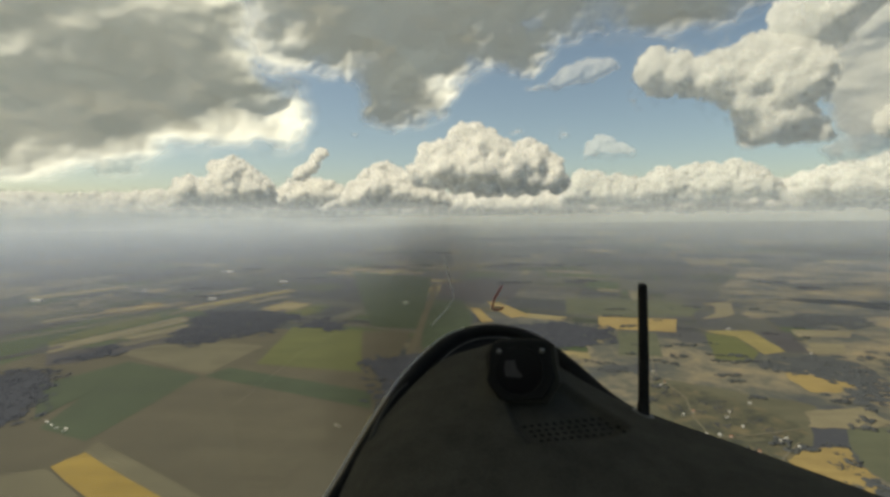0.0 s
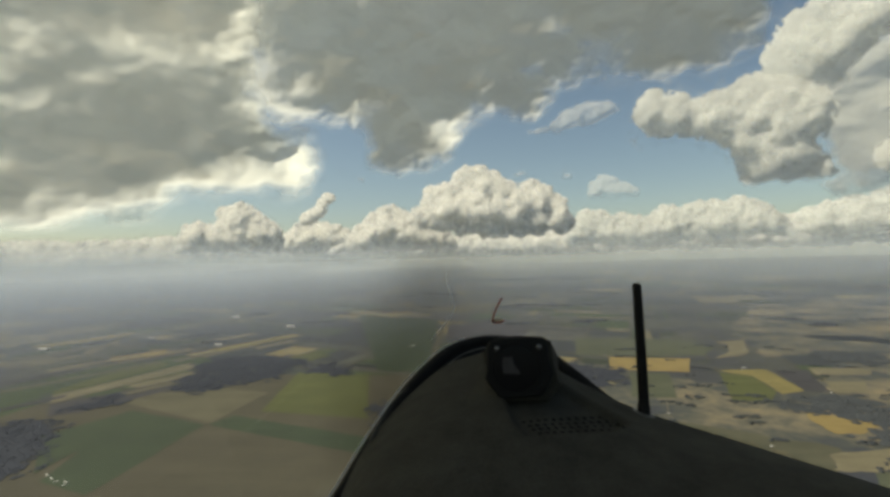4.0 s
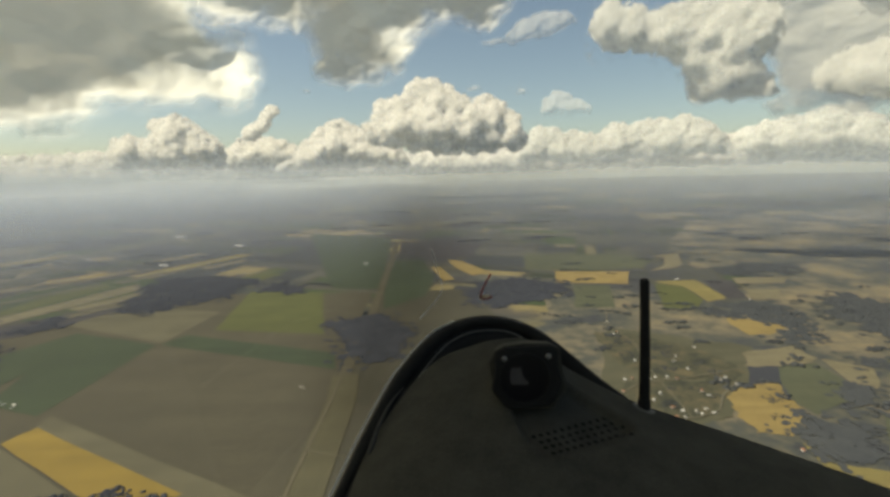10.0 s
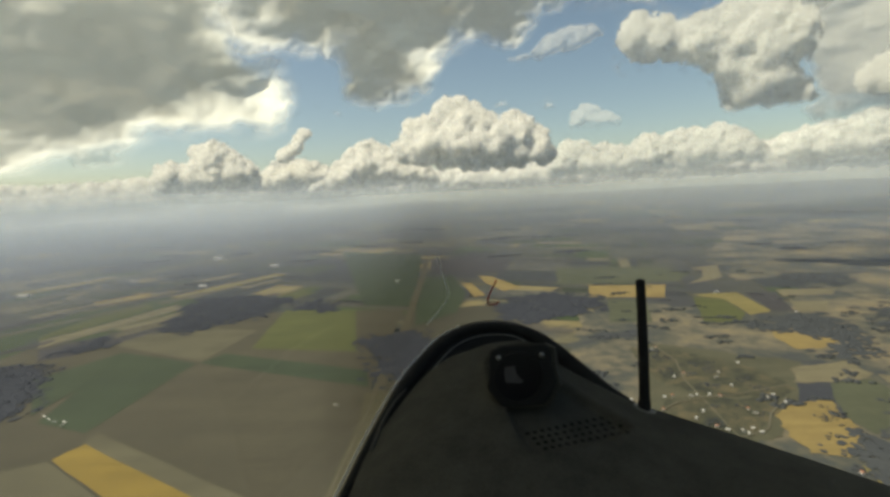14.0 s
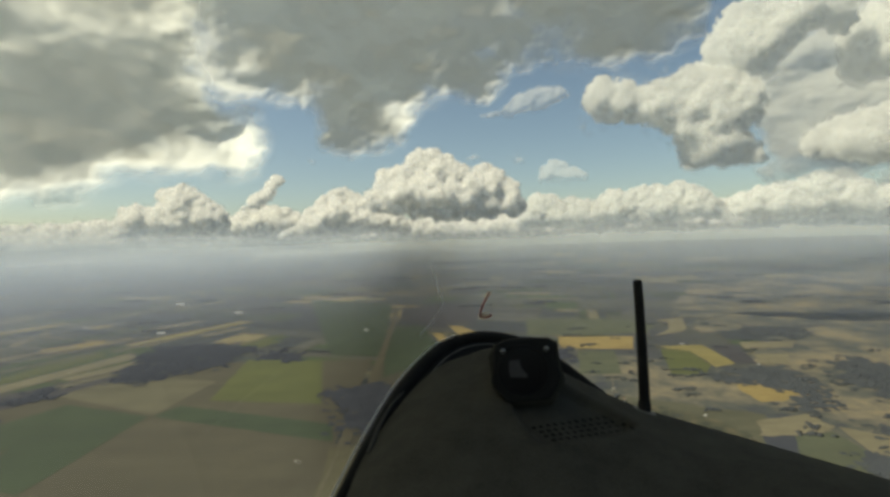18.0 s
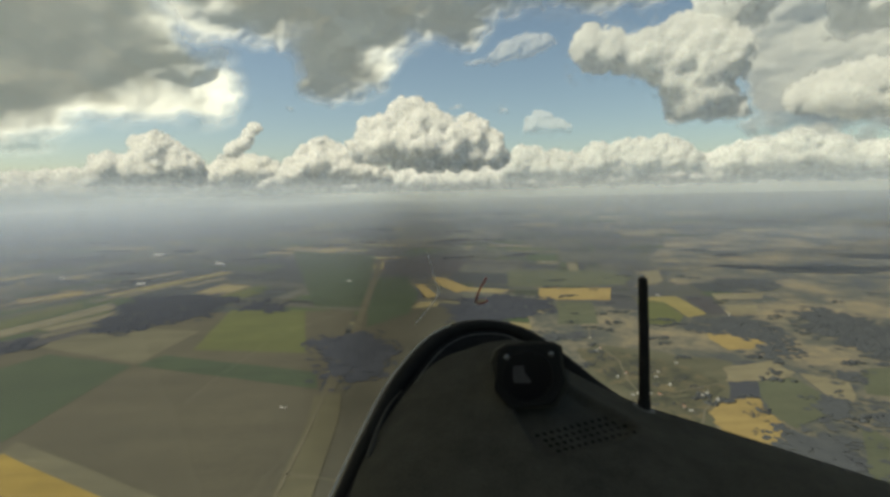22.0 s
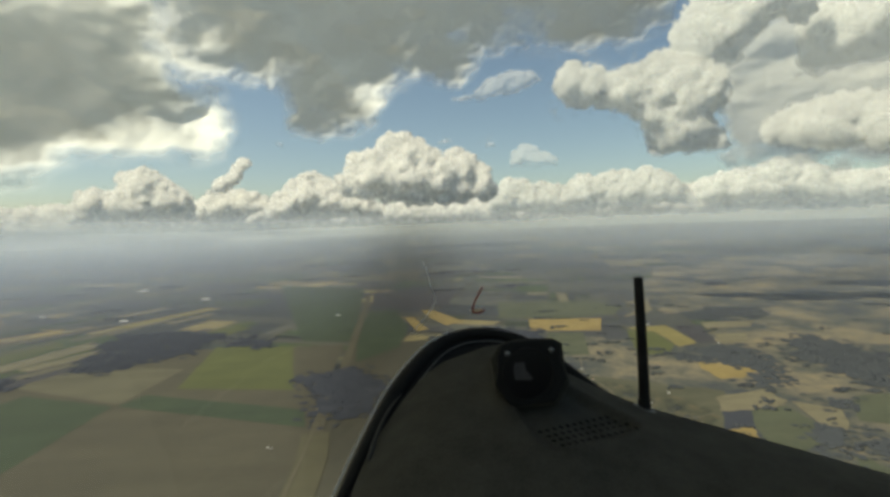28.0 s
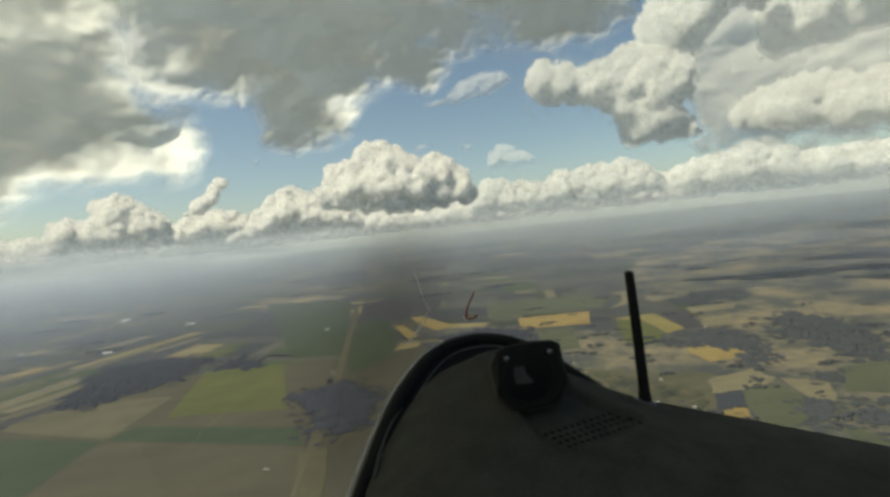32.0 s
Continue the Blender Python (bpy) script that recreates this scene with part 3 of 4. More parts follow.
def sky_cloud(outline, dist, step, bulge, knob, ragged, fringe, body, material, seed, label, name="cumulus_cloud", soft=False, group="heap clouds over the plain", lean=0.6, wrap=0.4, melt=0.0, rough=0.6, mottle=1.0, grow=0.3, thin=(), veils=0.3, even=0.035, tear=0.0):
    """A cloud seen against the sky. outline: azimuth and elevation in degrees; step: its grain; bulge: how far it swells, in degrees;
    knob: the size of its lumps; ragged: how far the lumps push its rim about; fringe: width of the thin rim; body: depth in at which it is full;
    lean: how far its face leans back as it rises; tear: how torn its rim is; thin: places (azimuth, elevation, half width, half height, share) where the vapour is thinner."""
    lo = np.array(outline).min(0) - 2 * ragged - 0.3
    hi = np.array(outline).max(0) + 2 * ragged + 0.3
    az, el = np.meshgrid(np.arange(lo[0], hi[0], step), np.arange(lo[1], hi[1], step))
    shape, x, y = az.shape, az.ravel(), el.ravel()
    p3 = np.stack([x / knob, y / knob * (1.5 if soft else 1.0), np.full(len(x), seed * 1.7)], 1)
    lump = fbm(p3, 6, 0.55) * 1.6 - 0.3
    lump2 = fbm(p3 * 2.7 + 9, 5, 0.55)
    fold = fbm(p3 * 1.2 + 3, 4, 0.4) - 0.5
    base = min(q[1] for q in outline)
    bright = np.zeros(len(x))
    if soft:
        d = inside(outline, x, y) + ragged * (lump - 0.62) * 2 + grow * fringe
        thick = np.clip(d / fringe, 0, 1) * (0.35 + 0.65 * np.clip(np.minimum(d / body, 0.75) + ((lump - 0.5) * 1.5 + (lump2 - 0.5) * 1.4) * mottle, 0, 1))
        for ta, te, ra, re, k in thin:
            spot = k * np.exp(-(((x - ta) / ra) ** 2) - ((y - te) / re) ** 2)
            thick, bright = np.maximum(thick * (1 - spot), np.minimum(thick, 0.42)), np.maximum(bright, spot)
        t = np.clip(d / body, 0, 1)
        swell = bulge * np.sqrt(np.clip(1 - (1 - t) ** 2, 0, 1)) + fold * knob * rough * np.clip(d / (0.5 * body), 0, 1)
    else:
        swell, thick, veil = heaped(outline, az, el, step, knob, ragged, fringe, bulge, seed, even)
        lump3 = fbm(p3 * 9.1 + 4, 4, 0.6)
        swell = swell.ravel() * 1.25 * rough + fold * 0.3 * knob
        thick = np.clip(thick.ravel() * 1.15 - np.abs(lump2 - 0.5) * 0.3 - ((lump3 - 0.5) * 0.6 + (lump2 - 0.52) * tear) * (1 - thick.ravel()), 0, 1) * (thick.ravel() > 0.02)
        if melt:
            fade = np.clip((y - base - (lump - 0.5) * 0.8) / melt, 0, 1) ** 0.8
            thick, veil = thick * fade, veil.ravel() * fade
        t = thick
    full = thick.reshape(shape) > 0.12
    any_ = full.any(0)
    cols = np.arange(shape[1])
    low = np.interp(cols, cols[any_], np.where(full, el, 1e3).min(0)[any_])
    high = np.interp(cols, cols[any_], np.where(full, el, -1e3).max(0)[any_])
    w = max(1, int(knob / step))
    low, high = (np.convolve(np.pad(q, w, "edge"), np.ones(2 * w + 1) / (2 * w + 1), "valid") for q in (low, high))
    knee = np.tile(low + 0.28 * (high - low), (shape[0], 1)).ravel() + fold * 0.8 * knob
    bend = 0.25 * knob
    rise = lean * np.where(y > knee, 1.0, 0.4) * (np.sqrt((y - knee) ** 2 + bend**2) - bend)
    slope = 1 + np.radians(rise - (x - sum(q[0] for q in outline) / len(outline)) * lean * 0.15)
    front = dist * slope * (1 - np.radians(swell))
    back = dist * slope * (1 + np.radians(bulge * 0.6 * t))
    ca, sa, ce, se = np.cos(np.radians(x)), np.sin(np.radians(x)), np.cos(np.radians(y)), np.sin(np.radians(y))
    way = np.stack([sa * ce, ca * ce, se], 1)
    c0 = np.array([0, 0, ALT])
    i = np.arange(len(x)).reshape(shape)
    quads = np.stack([i[:-1, :-1], i[:-1, 1:], i[1:, 1:], i[1:, :-1]], -1).reshape(-1, 4)
    quads = quads[thick[quads].max(1) > 0]
    n = len(x)
    V, F = np.concatenate([way * front[:, None] + c0, way * back[:, None] + c0]), np.concatenate([quads, quads[:, ::-1] + n])
    T = np.concatenate([thick, thick * 0.15])
    if not soft:
        # loose veils of vapour in front of the lumps, reaching past their rim
        vq = np.stack([i[:-1, :-1], i[:-1, 1:], i[1:, 1:], i[1:, :-1]], -1).reshape(-1, 4)
        vq = vq[veil.ravel()[vq].max(1) > 0]
        even = blurred(swell.reshape(shape), max(1, int(0.12 * knob / step))).ravel()
        for j in (1, 2):
            patchy = fbm(p3 * (2.2 + j) + 31 * j, 5, 0.5)
            near = dist * slope * (1 - np.radians(even + 0.08 * j * knob))
            F, V = np.concatenate([F, vq + len(V)]), np.concatenate([V, way * near[:, None] + c0])
            T = np.concatenate([T, veil.ravel() * np.clip((patchy - 0.38) * 4 * veils, 0, veils)])
    used, inv = np.unique(F, return_inverse=True)
    V, T, F = V[used], T[used], inv.reshape(F.shape)
    me = fast_mesh(name, V, F, material, thick=T)
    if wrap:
        # light scattered round lumps is put into normals: leaned sunward, away at bright spots
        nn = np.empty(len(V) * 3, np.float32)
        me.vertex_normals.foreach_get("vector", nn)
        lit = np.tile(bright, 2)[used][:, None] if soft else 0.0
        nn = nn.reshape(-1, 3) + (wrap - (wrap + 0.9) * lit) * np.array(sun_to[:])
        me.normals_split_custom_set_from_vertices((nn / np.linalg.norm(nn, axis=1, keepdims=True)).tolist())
    return tagged(new(name, me), label, "cloud", group)


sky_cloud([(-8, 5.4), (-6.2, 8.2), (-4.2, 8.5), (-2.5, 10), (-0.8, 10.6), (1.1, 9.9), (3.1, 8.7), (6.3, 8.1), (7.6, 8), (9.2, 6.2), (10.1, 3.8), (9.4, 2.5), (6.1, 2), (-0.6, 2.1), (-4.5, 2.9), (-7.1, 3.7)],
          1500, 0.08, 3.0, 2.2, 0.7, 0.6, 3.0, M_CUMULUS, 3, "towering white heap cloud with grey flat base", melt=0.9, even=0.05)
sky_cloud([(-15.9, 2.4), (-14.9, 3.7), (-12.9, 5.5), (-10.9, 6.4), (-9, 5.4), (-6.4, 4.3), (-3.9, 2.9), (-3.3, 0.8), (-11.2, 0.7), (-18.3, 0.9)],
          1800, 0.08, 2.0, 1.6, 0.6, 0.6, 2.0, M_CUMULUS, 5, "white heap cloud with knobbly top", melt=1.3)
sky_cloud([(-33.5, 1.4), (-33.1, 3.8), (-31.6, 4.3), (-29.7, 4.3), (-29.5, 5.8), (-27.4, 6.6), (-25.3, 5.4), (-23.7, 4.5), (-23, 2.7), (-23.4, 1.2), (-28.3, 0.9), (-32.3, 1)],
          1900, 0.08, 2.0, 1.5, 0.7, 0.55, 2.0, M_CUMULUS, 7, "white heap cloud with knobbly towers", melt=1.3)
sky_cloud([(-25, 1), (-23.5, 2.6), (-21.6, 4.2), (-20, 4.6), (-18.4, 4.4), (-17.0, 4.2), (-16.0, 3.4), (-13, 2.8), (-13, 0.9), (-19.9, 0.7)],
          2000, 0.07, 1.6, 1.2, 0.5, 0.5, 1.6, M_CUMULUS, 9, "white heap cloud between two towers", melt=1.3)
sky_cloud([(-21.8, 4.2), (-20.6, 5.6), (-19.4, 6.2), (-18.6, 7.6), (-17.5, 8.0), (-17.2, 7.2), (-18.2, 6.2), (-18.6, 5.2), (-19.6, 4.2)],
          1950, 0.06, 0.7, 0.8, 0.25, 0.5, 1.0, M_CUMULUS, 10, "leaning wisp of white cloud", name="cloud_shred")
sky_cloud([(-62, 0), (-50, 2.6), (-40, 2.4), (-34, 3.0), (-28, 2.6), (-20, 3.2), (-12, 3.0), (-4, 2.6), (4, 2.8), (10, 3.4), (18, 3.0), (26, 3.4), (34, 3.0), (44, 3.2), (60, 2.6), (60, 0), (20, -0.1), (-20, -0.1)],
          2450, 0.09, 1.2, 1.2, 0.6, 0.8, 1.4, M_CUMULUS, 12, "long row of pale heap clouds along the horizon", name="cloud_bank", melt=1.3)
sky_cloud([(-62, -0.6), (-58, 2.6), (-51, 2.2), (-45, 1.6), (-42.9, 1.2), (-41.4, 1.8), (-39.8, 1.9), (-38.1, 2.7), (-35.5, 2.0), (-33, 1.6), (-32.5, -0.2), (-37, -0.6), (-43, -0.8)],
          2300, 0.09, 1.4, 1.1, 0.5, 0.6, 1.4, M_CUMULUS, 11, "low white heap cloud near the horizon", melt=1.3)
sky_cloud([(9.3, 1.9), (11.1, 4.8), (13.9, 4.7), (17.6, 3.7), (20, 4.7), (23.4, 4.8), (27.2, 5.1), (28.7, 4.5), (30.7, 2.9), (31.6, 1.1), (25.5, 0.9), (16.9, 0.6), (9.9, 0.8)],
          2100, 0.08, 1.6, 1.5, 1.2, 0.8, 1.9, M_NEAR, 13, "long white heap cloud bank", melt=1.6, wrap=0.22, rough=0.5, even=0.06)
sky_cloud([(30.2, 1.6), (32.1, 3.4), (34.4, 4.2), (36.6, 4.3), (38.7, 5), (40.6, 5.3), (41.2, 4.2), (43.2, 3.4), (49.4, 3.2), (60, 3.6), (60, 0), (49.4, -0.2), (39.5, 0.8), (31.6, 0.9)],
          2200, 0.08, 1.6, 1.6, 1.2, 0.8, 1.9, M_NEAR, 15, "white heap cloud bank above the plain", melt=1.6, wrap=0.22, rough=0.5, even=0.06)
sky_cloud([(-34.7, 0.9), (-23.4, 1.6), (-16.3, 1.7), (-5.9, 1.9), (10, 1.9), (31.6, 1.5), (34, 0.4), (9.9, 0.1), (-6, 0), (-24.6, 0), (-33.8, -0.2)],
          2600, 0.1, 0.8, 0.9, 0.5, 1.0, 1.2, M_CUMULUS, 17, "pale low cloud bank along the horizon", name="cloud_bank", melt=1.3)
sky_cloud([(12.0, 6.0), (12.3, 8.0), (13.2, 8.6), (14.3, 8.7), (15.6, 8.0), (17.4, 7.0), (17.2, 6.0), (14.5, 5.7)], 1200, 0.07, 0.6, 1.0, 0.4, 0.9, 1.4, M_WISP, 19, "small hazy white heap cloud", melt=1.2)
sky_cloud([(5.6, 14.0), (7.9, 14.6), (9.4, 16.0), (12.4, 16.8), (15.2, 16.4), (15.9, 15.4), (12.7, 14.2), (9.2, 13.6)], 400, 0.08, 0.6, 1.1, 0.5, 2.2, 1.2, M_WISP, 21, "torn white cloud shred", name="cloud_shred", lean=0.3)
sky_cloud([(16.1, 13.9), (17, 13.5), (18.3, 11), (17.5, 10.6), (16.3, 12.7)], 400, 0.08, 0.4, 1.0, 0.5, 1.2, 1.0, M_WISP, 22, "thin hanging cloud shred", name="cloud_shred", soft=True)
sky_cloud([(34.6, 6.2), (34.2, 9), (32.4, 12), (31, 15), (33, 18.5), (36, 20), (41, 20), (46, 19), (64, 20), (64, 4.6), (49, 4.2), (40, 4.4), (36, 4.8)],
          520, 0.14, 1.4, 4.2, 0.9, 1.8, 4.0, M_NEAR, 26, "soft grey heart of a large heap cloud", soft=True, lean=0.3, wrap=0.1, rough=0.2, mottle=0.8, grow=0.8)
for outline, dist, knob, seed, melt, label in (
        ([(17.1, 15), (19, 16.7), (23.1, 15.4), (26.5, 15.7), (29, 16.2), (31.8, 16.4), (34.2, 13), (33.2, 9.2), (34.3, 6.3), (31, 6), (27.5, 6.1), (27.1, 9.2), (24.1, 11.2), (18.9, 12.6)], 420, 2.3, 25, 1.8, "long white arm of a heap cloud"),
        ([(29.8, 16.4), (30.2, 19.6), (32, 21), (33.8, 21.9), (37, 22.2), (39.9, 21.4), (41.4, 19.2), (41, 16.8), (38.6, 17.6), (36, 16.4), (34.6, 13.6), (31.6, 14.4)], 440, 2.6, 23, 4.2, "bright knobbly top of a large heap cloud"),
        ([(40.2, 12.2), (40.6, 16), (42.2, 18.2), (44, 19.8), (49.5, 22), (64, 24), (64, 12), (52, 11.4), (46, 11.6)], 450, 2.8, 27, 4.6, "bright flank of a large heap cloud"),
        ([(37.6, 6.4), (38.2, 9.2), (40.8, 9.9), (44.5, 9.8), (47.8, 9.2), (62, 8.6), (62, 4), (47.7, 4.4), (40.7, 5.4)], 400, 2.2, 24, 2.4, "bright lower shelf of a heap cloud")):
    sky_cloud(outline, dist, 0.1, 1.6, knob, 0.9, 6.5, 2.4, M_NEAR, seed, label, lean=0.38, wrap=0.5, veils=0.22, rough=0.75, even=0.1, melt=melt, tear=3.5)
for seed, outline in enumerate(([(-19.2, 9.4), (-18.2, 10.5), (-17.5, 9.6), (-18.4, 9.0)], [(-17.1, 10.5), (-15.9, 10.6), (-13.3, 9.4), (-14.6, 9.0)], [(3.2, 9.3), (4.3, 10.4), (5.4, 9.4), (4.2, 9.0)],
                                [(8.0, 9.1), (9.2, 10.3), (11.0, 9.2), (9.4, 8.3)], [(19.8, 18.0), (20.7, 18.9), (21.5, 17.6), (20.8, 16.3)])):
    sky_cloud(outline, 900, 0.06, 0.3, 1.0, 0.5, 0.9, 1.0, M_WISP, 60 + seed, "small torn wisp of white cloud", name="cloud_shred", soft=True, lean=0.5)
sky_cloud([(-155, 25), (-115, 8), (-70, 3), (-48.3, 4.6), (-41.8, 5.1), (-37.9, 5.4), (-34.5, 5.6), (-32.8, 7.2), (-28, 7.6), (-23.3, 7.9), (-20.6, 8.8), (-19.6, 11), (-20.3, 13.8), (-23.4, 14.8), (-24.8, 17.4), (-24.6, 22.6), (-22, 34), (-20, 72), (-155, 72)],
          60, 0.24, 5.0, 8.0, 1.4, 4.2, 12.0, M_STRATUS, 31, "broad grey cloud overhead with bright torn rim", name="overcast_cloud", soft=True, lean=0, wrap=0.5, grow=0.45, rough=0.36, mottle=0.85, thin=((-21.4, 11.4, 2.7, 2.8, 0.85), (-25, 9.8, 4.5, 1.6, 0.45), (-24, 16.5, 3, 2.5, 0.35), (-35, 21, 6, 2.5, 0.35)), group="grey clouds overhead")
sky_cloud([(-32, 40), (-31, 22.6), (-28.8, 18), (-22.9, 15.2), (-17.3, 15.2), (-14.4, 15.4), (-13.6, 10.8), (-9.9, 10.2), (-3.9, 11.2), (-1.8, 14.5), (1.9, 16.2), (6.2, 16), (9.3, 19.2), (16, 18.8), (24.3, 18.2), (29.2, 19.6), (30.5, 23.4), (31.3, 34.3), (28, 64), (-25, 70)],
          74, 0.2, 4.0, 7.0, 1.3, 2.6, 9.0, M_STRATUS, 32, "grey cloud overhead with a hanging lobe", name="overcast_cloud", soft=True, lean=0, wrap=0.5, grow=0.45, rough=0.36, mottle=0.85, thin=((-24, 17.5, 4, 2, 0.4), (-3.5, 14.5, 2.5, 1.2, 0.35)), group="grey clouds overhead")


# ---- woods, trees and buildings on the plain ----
# bluish dark colour, for woods and for cloud shadow put on the ground
M_WOOD_SHADE = grainy("dark_wood_and_cloud_shade", (0.036, 0.041, 0.054), (0.051, 0.056, 0.070), 0.12, 0.95, shine=0.05)


M_COPSE = grainy("green_copse_leaves", (0.046, 0.052, 0.061), (0.064, 0.070, 0.076), 0.12, 0.95, shine=0.05)


def wood(spots, seed, label, name="wood_and_shade", crown=(0.5, 1.1), dense=0.75, material=None):
    """Many small crowns standing close, spot by spot: (x, y, half width, half depth, turn)."""
    r = random.Random(seed)
    v, f = ICO1
    V, F, n = [], [], 0
    for x, y, a, b, turn in spots:
        c, s = math.cos(radians(turn)), math.sin(radians(turn))
        for k in range(int(dense * math.pi * a * b)):
            g, d = r.uniform(0, 6.283), math.sqrt(r.random())
            d *= 0.78 + 0.45 * noise.noise(Vector((math.cos(g) * 1.6 + x, math.sin(g) * 1.6 + y, seed)))
            if r.random() < 0.06:
                d *= r.uniform(1.0, 1.6)
            px, py = a * d * math.cos(g), b * d * math.sin(g)
            rad = r.uniform(*crown)
            q = v * np.array([rad, rad, rad * 0.2]) * (1 + 0.25 * (rng.random((len(v), 1)) - 0.5)) + np.array([x + px * c - py * s, y + px * s + py * c, rad * 0.12 + 0.2])
            V.append(q), F.append(f + n)
            n += len(v)
    ob = new(name, fast_mesh(name, np.concatenate(V), np.concatenate(F), material or M_WOOD_SHADE))
    return tagged(ob, label, "wood", kind="stuff")


def wood_or_shade_patch(points, seed, label, dense=0.7, material=None):
    """A wood that fills an outline, also put in for cloud shadow: dark ground under many small crowns, thinner and
    ragged at its rim.
    """
    g = np.random.default_rng(seed + 100)
    lo, hi = np.array(points).min(0) - 4, np.array(points).max(0) + 4
    size = float(np.clip(np.hypot(*((lo + hi) / 2)) / 260, 0.6, 1.5))
    n = int(dense * (hi[0] - lo[0]) * (hi[1] - lo[1]) / size**2)
    x, y = g.uniform(lo[0], hi[0], n), g.uniform(lo[1], hi[1], n)
    d = inside(points, x, y) + (fbm(np.stack([x / 11, y / 11, np.full(n, seed * 2.3)], 1), 5, 0.6) - 0.5) * 22
    keep = (d > 0) & (g.random(n) < 0.12 + d / 8) | (d > -6) & (g.random(n) < 0.05)
    x, y = x[keep], y[keep]
    v, f = ICO1
    rad = g.uniform(0.5, 1.05, len(x)) * size
    q = v[None] * (rad[:, None] * g.uniform(0.8, 1.2, (len(x), len(v))))[:, :, None] * np.array([1, 1, 0.11]) + np.stack([x, y, rad * 0.06 + 0.22], 1)[:, None, :]
    F = f[None] + (np.arange(len(x)) * len(v))[:, None, None]
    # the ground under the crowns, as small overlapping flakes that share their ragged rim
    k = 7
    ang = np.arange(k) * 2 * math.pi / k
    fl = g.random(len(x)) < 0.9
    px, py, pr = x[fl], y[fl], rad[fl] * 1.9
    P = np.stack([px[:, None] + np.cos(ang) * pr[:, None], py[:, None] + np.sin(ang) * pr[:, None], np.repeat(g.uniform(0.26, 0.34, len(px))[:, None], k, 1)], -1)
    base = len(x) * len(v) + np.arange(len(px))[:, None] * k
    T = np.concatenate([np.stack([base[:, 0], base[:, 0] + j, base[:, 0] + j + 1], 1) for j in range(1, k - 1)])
    ob = new("wood_and_shade", fast_mesh("wood_and_shade", np.concatenate([q.reshape(-1, 3), P.reshape(-1, 3)]), np.concatenate([F.reshape(-1, 3), T]), material or M_WOOD_SHADE))
    return tagged(ob, label, "wood", kind="stuff")


# patches without M_COPSE mostly put cloud shadow on the fields as dark crowns
wood_or_shade_patch([(-184, 267), (-198, 320), (-207, 352), (-180, 357), (-157, 354), (-128, 338), (-130, 292), (-146, 274), (-156, 248)], 1, "cloud shadow between the fields, put in as dark crowns", 0.70)
wood_or_shade_patch([(-112.9, 300.0), (-118.1, 335.2), (-89.0, 312.3), (-86.2, 293.5)], 2, "small dark patch of crowns", 0.70)
wood_or_shade_patch([(-54.6, 229.7), (-47.6, 239.3), (-29.7, 241.4), (-16.2, 227.2), (-15.4, 197), (-18.5, 180), (-29, 173), (-38, 182), (-42, 205), (-49, 219)], 3, "dark patch of crowns beside the road", 0.70)
wood_or_shade_patch([(139.8, 243.7), (165.4, 243.6), (179.9, 236.7), (166.5, 205.0), (139.3, 178.9), (132.4, 183.3), (150.0, 199.9), (141.8, 215.1), (130.9, 224.3)], 4, "dark mixed wood", 0.70, M_COPSE)
wood_or_shade_patch([(197.7, 246.0), (221.0, 256.8), (225.4, 229.8), (213.6, 197.4), (184.2, 167.6), (176.2, 175.2), (177.9, 194.7), (186.6, 223.1)], 5, "broad dark wood", 0.70, M_COPSE)
wood_or_shade_patch([(100.7, 126.5), (110.5, 127.7), (118.8, 121.4), (112.1, 110.0), (103.2, 101.9), (94.1, 100.9), (91.6, 106.6), (90.2, 115.6)], 6, "round dark wood beside the pasture", 0.70, M_COPSE)
wood_or_shade_patch([(135.9, 140.5), (156.3, 139.2), (132.6, 115.1), (127.5, 126.4)], 7, "dark wood at the pasture", 0.70, M_COPSE)
wood_or_shade_patch([(130.2, 145.8), (131.6, 138.9), (120.8, 126.9), (116.9, 131.3)], 8, "small dark copse", 0.70, M_COPSE)
wood_or_shade_patch([(59.8, 230.0), (75.7, 222.8), (70.3, 214.8), (57.0, 218.3)], 9, "dark hedge belt", 0.70, M_COPSE)
wood_or_shade_patch([(222.0, 355.2), (250.6, 331.3), (230.7, 302.1), (203.3, 316.8)], 10, "far dark wood", 0.70, M_COPSE)
wood_or_shade_patch([(148.6, 167.7), (159.9, 163.4), (152.6, 155.1), (144.8, 158.7)], 11, "dark belt of trees", 0.70, M_COPSE)
wood_or_shade_patch([(-222, 190), (-222, 210), (-200, 212), (-181, 190), (-171, 176), (-160, 158), (-168, 148)], 12, "dark patch of crowns at the field corner", 0.70)
wood_or_shade_patch([(-215.2, 235.7), (-206.7, 255.8), (-192.9, 239.9), (-197.9, 221.6)], 13, "dark belt of trees", 0.70)
wood_or_shade_patch([(22, 312), (50, 324), (82, 300), (79, 278), (62, 262), (29, 246), (15, 258)], 14, "cloud shadow beside ochre strips, put in as dark crowns", 0.7)
wood([(85, 182, 7, 3, 10), (75, 172, 5, 3, 0), (92, 166, 5, 3, 20), (66, 186, 5, 3, 0), (80, 146, 3, 2, 0), (72, 146, 3, 2, 0), (74, 190, 6, 5, 0), (86, 176, 6, 4, 30), (78, 162, 7, 4, 0), (94, 158, 5, 3, 0), (68, 136, 4, 3, 0), (84, 140, 4, 2, 20), (70, 176, 5, 5, 0)], 6, "scattered trees in the village", crown=(0.25, 0.6), dense=0.5, material=M_COPSE)
far = random.Random(9)
spots = []
